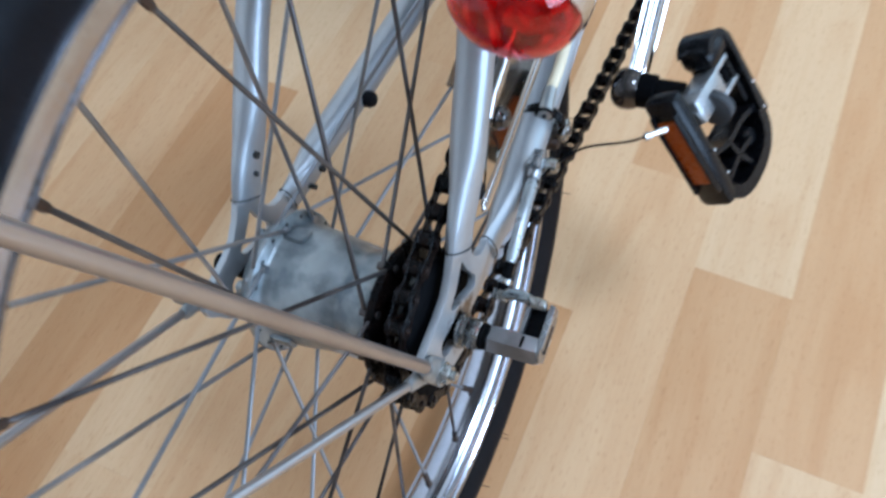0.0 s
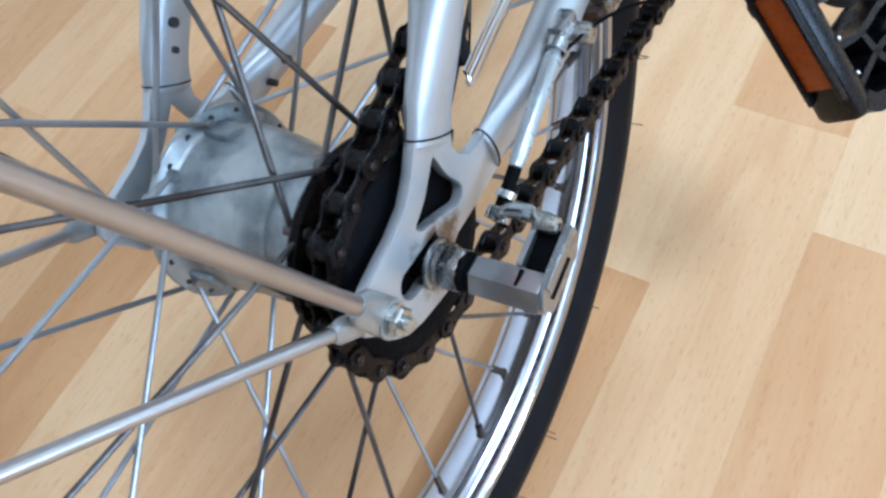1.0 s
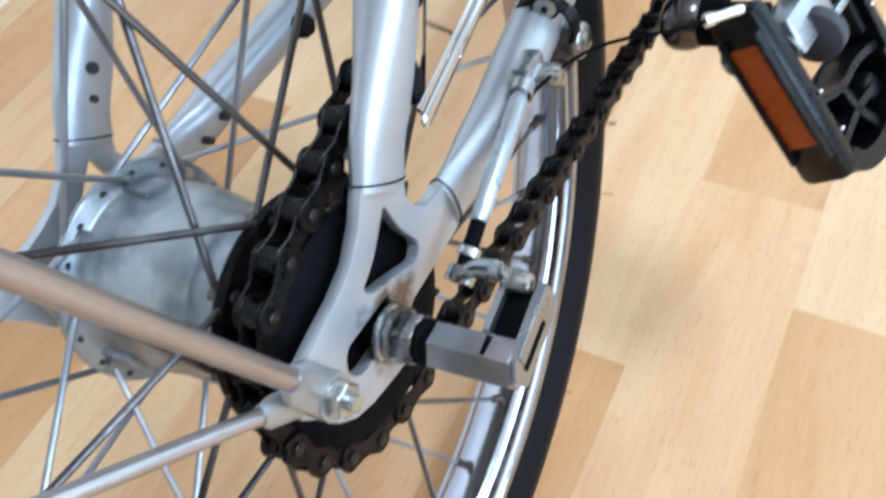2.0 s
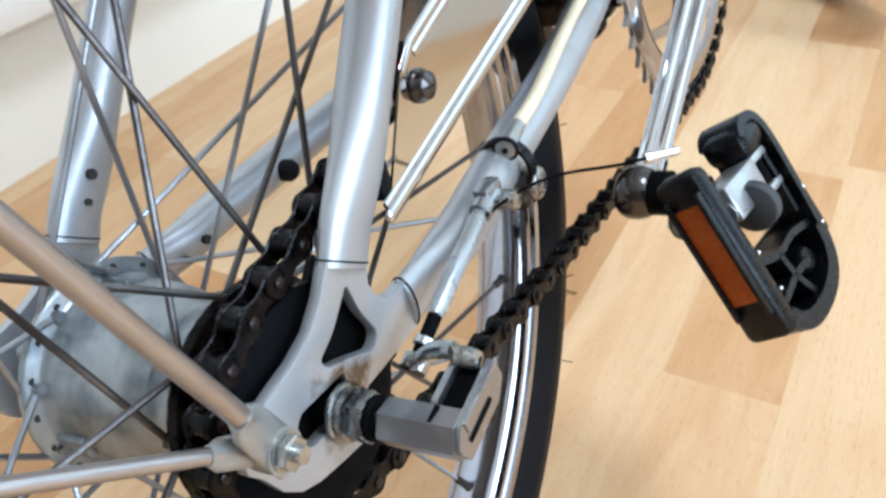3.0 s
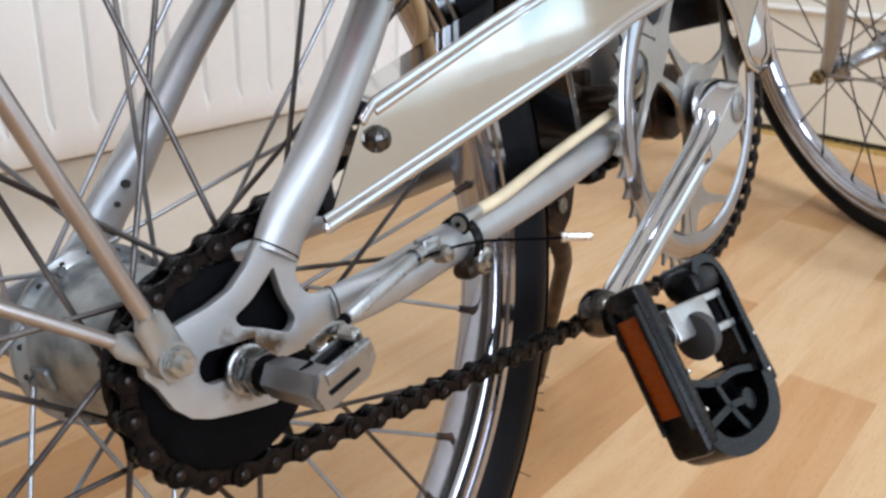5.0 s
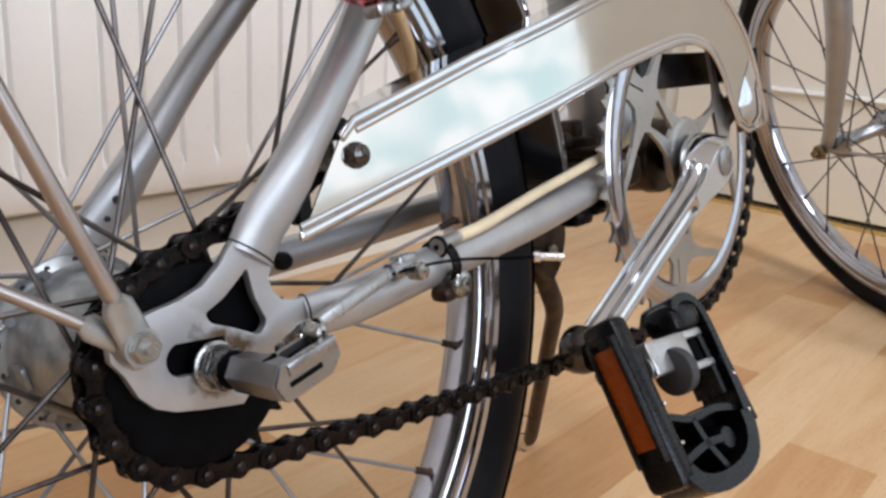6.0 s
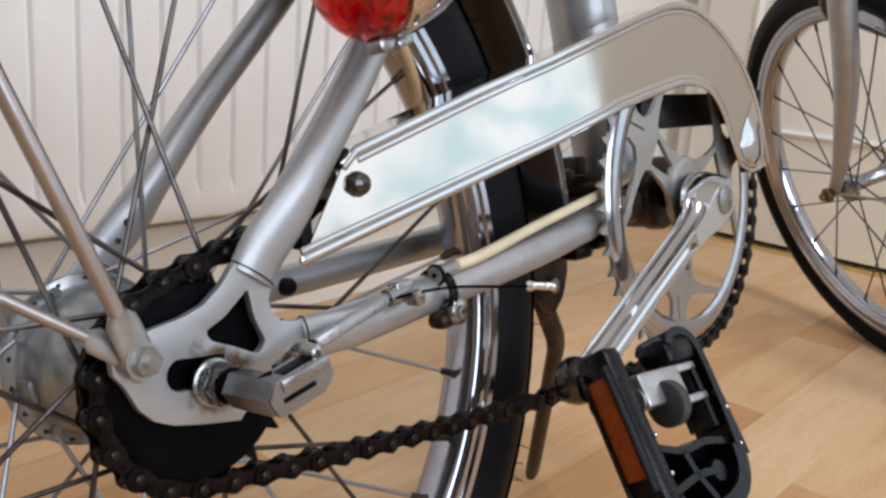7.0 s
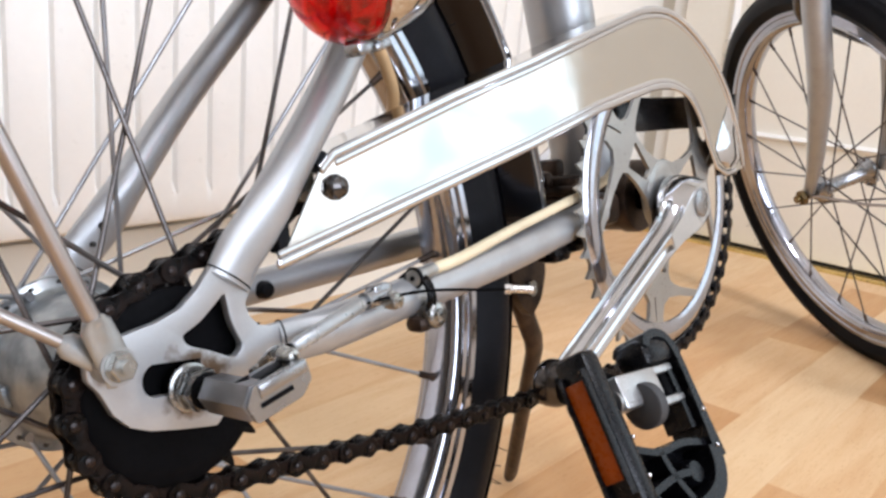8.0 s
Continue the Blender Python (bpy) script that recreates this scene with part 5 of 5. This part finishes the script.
# ---- tail lamp on the right seat stay ----
def tail_lamp():
    m = axes((0.0640, -0.0820, 0.3780), (0.06, 1, 0), (0.93, -0.06, 0.34))
    bm = bm_new()
    n = 14
    dome = [(0.0238 * math.sin(radians(90 * i / n)), -0.0180 * math.cos(radians(90 * i / n))) for i in range(1, n + 1)]
    prof = [(0.0005, -0.0180)] + dome + [(0.0232, 0.0008), (0.0218, 0.0002)] + [(r * 0.91, y * 0.87) for r, y in reversed(dome[:-1])] + [(0.0005, -0.0157)]
    lathe(bm, (0, 0, 0), prof, 48, closed=True)
    lens = part("tail_lamp", bm, red_lens, bicycle, "round tail lamp with a red lens and chromed bullet body")
    lens.matrix_basis = m
    # The faceted reflector behind the lens, and the bulb.
    bm = bm_new()
    rings = []
    for j, (r, y) in enumerate(((0.0030, 0.0000), (0.0085, -0.0018), (0.0140, -0.0026), (0.0190, -0.0020), (0.0214, -0.0004))):
        rings.append([bm.verts.new((r * math.cos(2 * math.pi * (k + 0.5 * (j % 2)) / 18), y - 0.0016 * ((k + j) % 2), r * math.sin(2 * math.pi * (k + 0.5 * (j % 2)) / 18))) for k in range(18)])
    for p, q in zip(rings, rings[1:]):
        for k in range(18):
            bm.faces.new((p[k], p[(k + 1) % 18], q[(k + 1) % 18], q[k]))
    bm.faces.new(rings[0][::-1])
    bmesh.ops.recalc_face_normals(bm, faces=bm.faces)
    part("lamp_reflector", bm, reflector_foil, lens, "faceted bright reflector behind the lens", smooth=False)
    bm = bm_new()
    prof = [(0.0240, -0.0010), (0.0252, 0.0005), (0.0256, 0.0040), (0.0250, 0.0180), (0.0215, 0.0320), (0.0150, 0.0420), (0.0060, 0.0470), (0.0005, 0.0480)]
    lathe(bm, (0, 0, 0), [(0.0005, 0.0015)] + prof, 36, closed=False)
    part("lamp_body", bm, chrome, lens, "chromed bullet shaped lamp body")
    bm = bm_new()
    box(bm, 0.0, -0.0030, 0.0244, 0.0085, 0.0090, 0.0050, bevel=0.0012)
    box(bm, 0.0, 0.0035, 0.0262, 0.0110, 0.0080, 0.0030, bevel=0.0010)
    part("lens_catch", bm, satin_steel, lens, "grey clip under the lens")


tail_lamp()

# ---- kickstand, on the left under the bridge ----
bm = bm_new()
plate(bm, rounded([(0.2760, 0.2560), (0.3130, 0.2560), (0.3150, 0.2330), (0.3080, 0.2160), (0.2960, 0.2060), (0.2840, 0.2180), (0.2780, 0.2360)], 0.0040, 3), 0.0120, 0.0180)
plate(bm, rounded([(0.2800, 0.2560), (0.3090, 0.2560), (0.3100, 0.2330), (0.3040, 0.2140), (0.2920, 0.2120), (0.2830, 0.2300)], 0.0040, 3), 0.0270, 0.0310)
box(bm, 0.2950, 0.0225, 0.2470, 0.026, 0.010, 0.016, bevel=0.003)
stand = part("kickstand", bm, bronze, bicycle, "grimy steel kickstand holding the bicycle up")
bm = bm_new()
foot = UPRIGHT @ Vector((0.4040, 0.1270, 0.0165))
knee = Vector((0.3235, 0.0300, 0.1815))
tube(bm, [(0.2985, 0.0240, 0.2180), (0.3020, 0.0245, 0.2130), tuple(knee + Vector((-0.0030, -0.0006, 0.0045))), tuple(knee.lerp(foot, 0.035)), tuple(knee.lerp(foot, 0.97)), tuple(foot)], [0.0065, 0.0080, 0.0082, 0.0080, 0.0078, 0.0062], 14, flat=0.70)
part("stand_leg", bm, bronze, stand)
bm = bm_new()
rod(bm, (0.2960, 0.0330, 0.2250), (0.2960, 0.0095, 0.2250), 0.0050, 14)
part("stand_bolt", bm, bolt_steel, stand)

# ---- front wheel and fork, turned to the left ----
FRONT_C = UPRIGHT @ Vector((0.9524, 0.0565, 0.2360))
TURN, TIP = radians(143.6), radians(-23.2)
AXLE_DIR = (UPRIGHT.to_3x3() @ Vector((math.cos(TURN) * math.cos(TIP), math.sin(TURN) * math.cos(TIP), math.sin(TIP)))).normalized()
front_profile = [(0.006, 0.042), (0.011, 0.040), (0.0175, 0.033), (0.0180, 0.030), (0.0120, 0.027), (0.0090, 0.023), (0.0085, 0.0), (0.0090, -0.023), (0.0120, -0.027), (0.0180, -0.030), (0.0175, -0.033), (0.011, -0.040), (0.006, -0.042)]


def front_spokes():
    out = []
    for k in range(22):
        near, turn = k % 2 == 0, 1 if ((k + 1) // 2) % 2 == 0 else -1
        nipple = 74.3 - 360 / 22 * k
        out.append((nipple, nipple + turn * 72, 0.0160, (0.0315 if near else -0.0315) + 0.0015 * turn, spoke_steel))
    return out


front_wheel = wheel("front_wheel", (0, 0, 0), Matrix(), "front wheel with chromed steel rim, turned to one side", front_profile, front_spokes(), 11, satin_steel, 0.0, 1.0, 0.2440, 0.0200)
STEER = Matrix.Translation(FRONT_C) @ Matrix((AXLE_DIR.cross(Vector((UPRIGHT.to_3x3() @ Vector((0, 0, 1))))).normalized(), AXLE_DIR, AXLE_DIR.cross(Vector((UPRIGHT.to_3x3() @ Vector((0, 0, 1))))).normalized().cross(AXLE_DIR))).transposed().to_4x4()
front_wheel.matrix_basis = STEER
bm = bm_new()
rod(bm, (0, -0.058, 0), (0, 0.060, 0), 0.0045, 12)
axle = part("front_axle", bm, black_steel, bicycle)
axle.matrix_basis = STEER
for s in (-1, 1):
    bm = bm_new()
    tube(bm, smooth_path([(0.0, s * 0.050, 0.0), (-0.011, s * 0.050, 0.020), (-0.029, s * 0.0495, 0.058), (-0.0545, s * 0.046, 0.145), (-0.0640, s * 0.0425, 0.230), (-0.0680, s * 0.038, 0.275), (-0.070, 0.0, 0.300)], 5),
         smooth_values([0.0090, 0.0095, 0.0110, 0.0135, 0.0145, 0.0145, 0.0145], 5), 16, flat=smooth_values([0.45, 0.55, 0.8, 1, 1, 1, 1], 5))
    blade = part("fork_blade", bm, silver_paint, bicycle, "silver painted fork blade")
    blade.matrix_basis = STEER
    bm = bm_new()
    hexagon(bm, (0, s * 0.054, 0), (0, s, 0), 0.015, 0.008)
    rod(bm, (0, s * 0.061, 0), (0, s * 0.067, 0), 0.0045, 12)
    nut = part("front_axle_nut", bm, old_brass, bicycle, "tarnished brass-coloured axle nut")
    nut.matrix_basis = STEER
    bm = bm_new()
    tube(bm, [(0.0, s * 0.053, 0.002), (-0.10, s * 0.048, 0.010), (-0.245, s * 0.032, 0.030)], 0.0017, 8)
    st = part("front_mudguard_stay", bm, rod_steel, bicycle)
    st.matrix_basis = STEER
bm = bm_new()
tube(bm, [(-0.072, 0, 0.300), (-0.160, 0, 0.560)], 0.0150, 16)
post = part("steerer", bm, silver_paint, bicycle)
post.matrix_basis = STEER
bm = bm_new()
for s in (-1, 1):
    tube(bm, smooth_path([(-0.02, s * 0.028, 0.200), (-0.03, s * 0.042, 0.225), (-0.045, s * 0.036, 0.262), (-0.055, 0.0, 0.285)], 4), 0.0055, 10, flat=0.6)
slope = Matrix.Translation((-0.0640, 0, 0.1850)) @ pose(0, 0, 0, 0, -14, 0)
for z in (0.0085, -0.0085):
    box(bm, 0.0, 0.0, z, 0.0820, 0.0080, 0.0045, slope, bevel=0.0012)
for x in (-0.0385, -0.0140, 0.0110, 0.0385):
    box(bm, x, 0.0, 0.0, 0.0062, 0.0080, 0.0150, slope, bevel=0.0012)
brake = part("front_brake", bm, [dark_bolt], bicycle, "dark steel front caliper brake")
brake.matrix_basis = STEER
bm = bm_new()
tube(bm, [(0.0400, 0.004, 0.2180), (0.0410, 0.004, 0.2040), (0.0415, 0.004, 0.2020), (0.0430, 0.004, 0.1930), (0.0432, 0.004, 0.1905)], [0.0030, 0.0032, 0.0056, 0.0060, 0.0040], 14)
screw = part("brake_adjuster", bm, tab_zinc, bicycle, "dull plated brake adjuster")
screw.matrix_basis = STEER


# ---- floor staves, last ----
def stave_floor():
    rng = random.Random(7)
    w, top = 0.073, FLOOR_Z
    first_row = -0.028 - w * 38
    # Joints and tones that set single staves apart: row, a joint's x, and the tones before and after it.
    known = {37: (0.295, "pale", "deep"), 36: (0.220, "deep", "pale"), 38: (0.150, "deep", "pale"), 39: (0.270, "deep", "deep"), 40: (0.335, "pale", "deep")}
    near, far, shared = [], [], {}
    row = 0
    while first_row + row * w < ROOM_Y1:
        y = first_row + row * w
        lengths = (0.28, 0.33, 0.38, 0.43, 0.48)
        joint, before, after = known.get(row, (rng.uniform(0, 0.4), None, None))
        cuts = [joint]
        while cuts[0] > ROOM_X0:
            cuts.insert(0, cuts[0] - rng.choice(lengths))
        while cuts[-1] < ROOM_X1:
            cuts.append(cuts[-1] + rng.choice(lengths))
        for a, b in zip(cuts, cuts[1:]):
            tone = before if (before and abs(b - joint) < 1e-6) else after if (after and abs(a - joint) < 1e-6) else rng.choice(("pale", "pale", "deep"))
            a, b, p, q = max(a, ROOM_X0), min(b, ROOM_X1), max(y, ROOM_Y0), min(y + w, ROOM_Y1)
            if b - a > 0.01 and q - p > 0.004:
                (near if -0.45 < (a + b) / 2 < 1.5 and -0.75 < y < ROOM_Y1 else far).append((a, b, p, q, tone))
        row += 1

    def slab(bm, a, b, y0, y1, z):
        g, c = 0.00002, 0.00008
        x0, x1, p, q = a + g, b - g, y0 + g, y1 - g
        lo = [bm.verts.new(v) for v in ((x0, p, z - 0.006), (x1, p, z - 0.006), (x1, q, z - 0.006), (x0, q, z - 0.006))]
        mid = [bm.verts.new(v) for v in ((x0, p, z - c), (x1, p, z - c), (x1, q, z - c), (x0, q, z - c))]
        hi = [bm.verts.new(v) for v in ((x0 + c, p + c, z), (x1 - c, p + c, z), (x1 - c, q - c, z), (x0 + c, q - c, z))]
        for s, t in ((lo, mid), (mid, hi)):
            for k in range(4):
                bm.faces.new((s[k], s[(k + 1) % 4], t[(k + 1) % 4], t[k]))
        bm.faces.new(hi)

    near.sort(key=lambda s: (s[0] - 0.4) ** 2 + (s[2] + 0.05) ** 2)
    far += near[300:]
    for a, b, y0, y1, tone in near[:300]:
        key = (round(b - a, 4), round(y1 - y0, 4), tone)
        if key not in shared:
            bm = bm_new()
            slab(bm, 0, b - a, 0, y1 - y0, 0)
            me = bpy.data.meshes.new("stave")
            bm.normal_update()
            bm.to_mesh(me)
            bm.free()
            me.materials.append(beech_pale if tone == "pale" else beech_deep)
            shared[key] = me
        o = new("stave", shared[key])
        o.parent = floor
        o.matrix_basis = Matrix.Translation((a, y0, top))
    bm = bm_new()
    for a, b, y0, y1, tone in far:
        slab(bm, a, b, y0, y1, top)
    tagged(part("staves", bm, beech_far, floor, smooth=False), kind="stuff")


stave_floor()
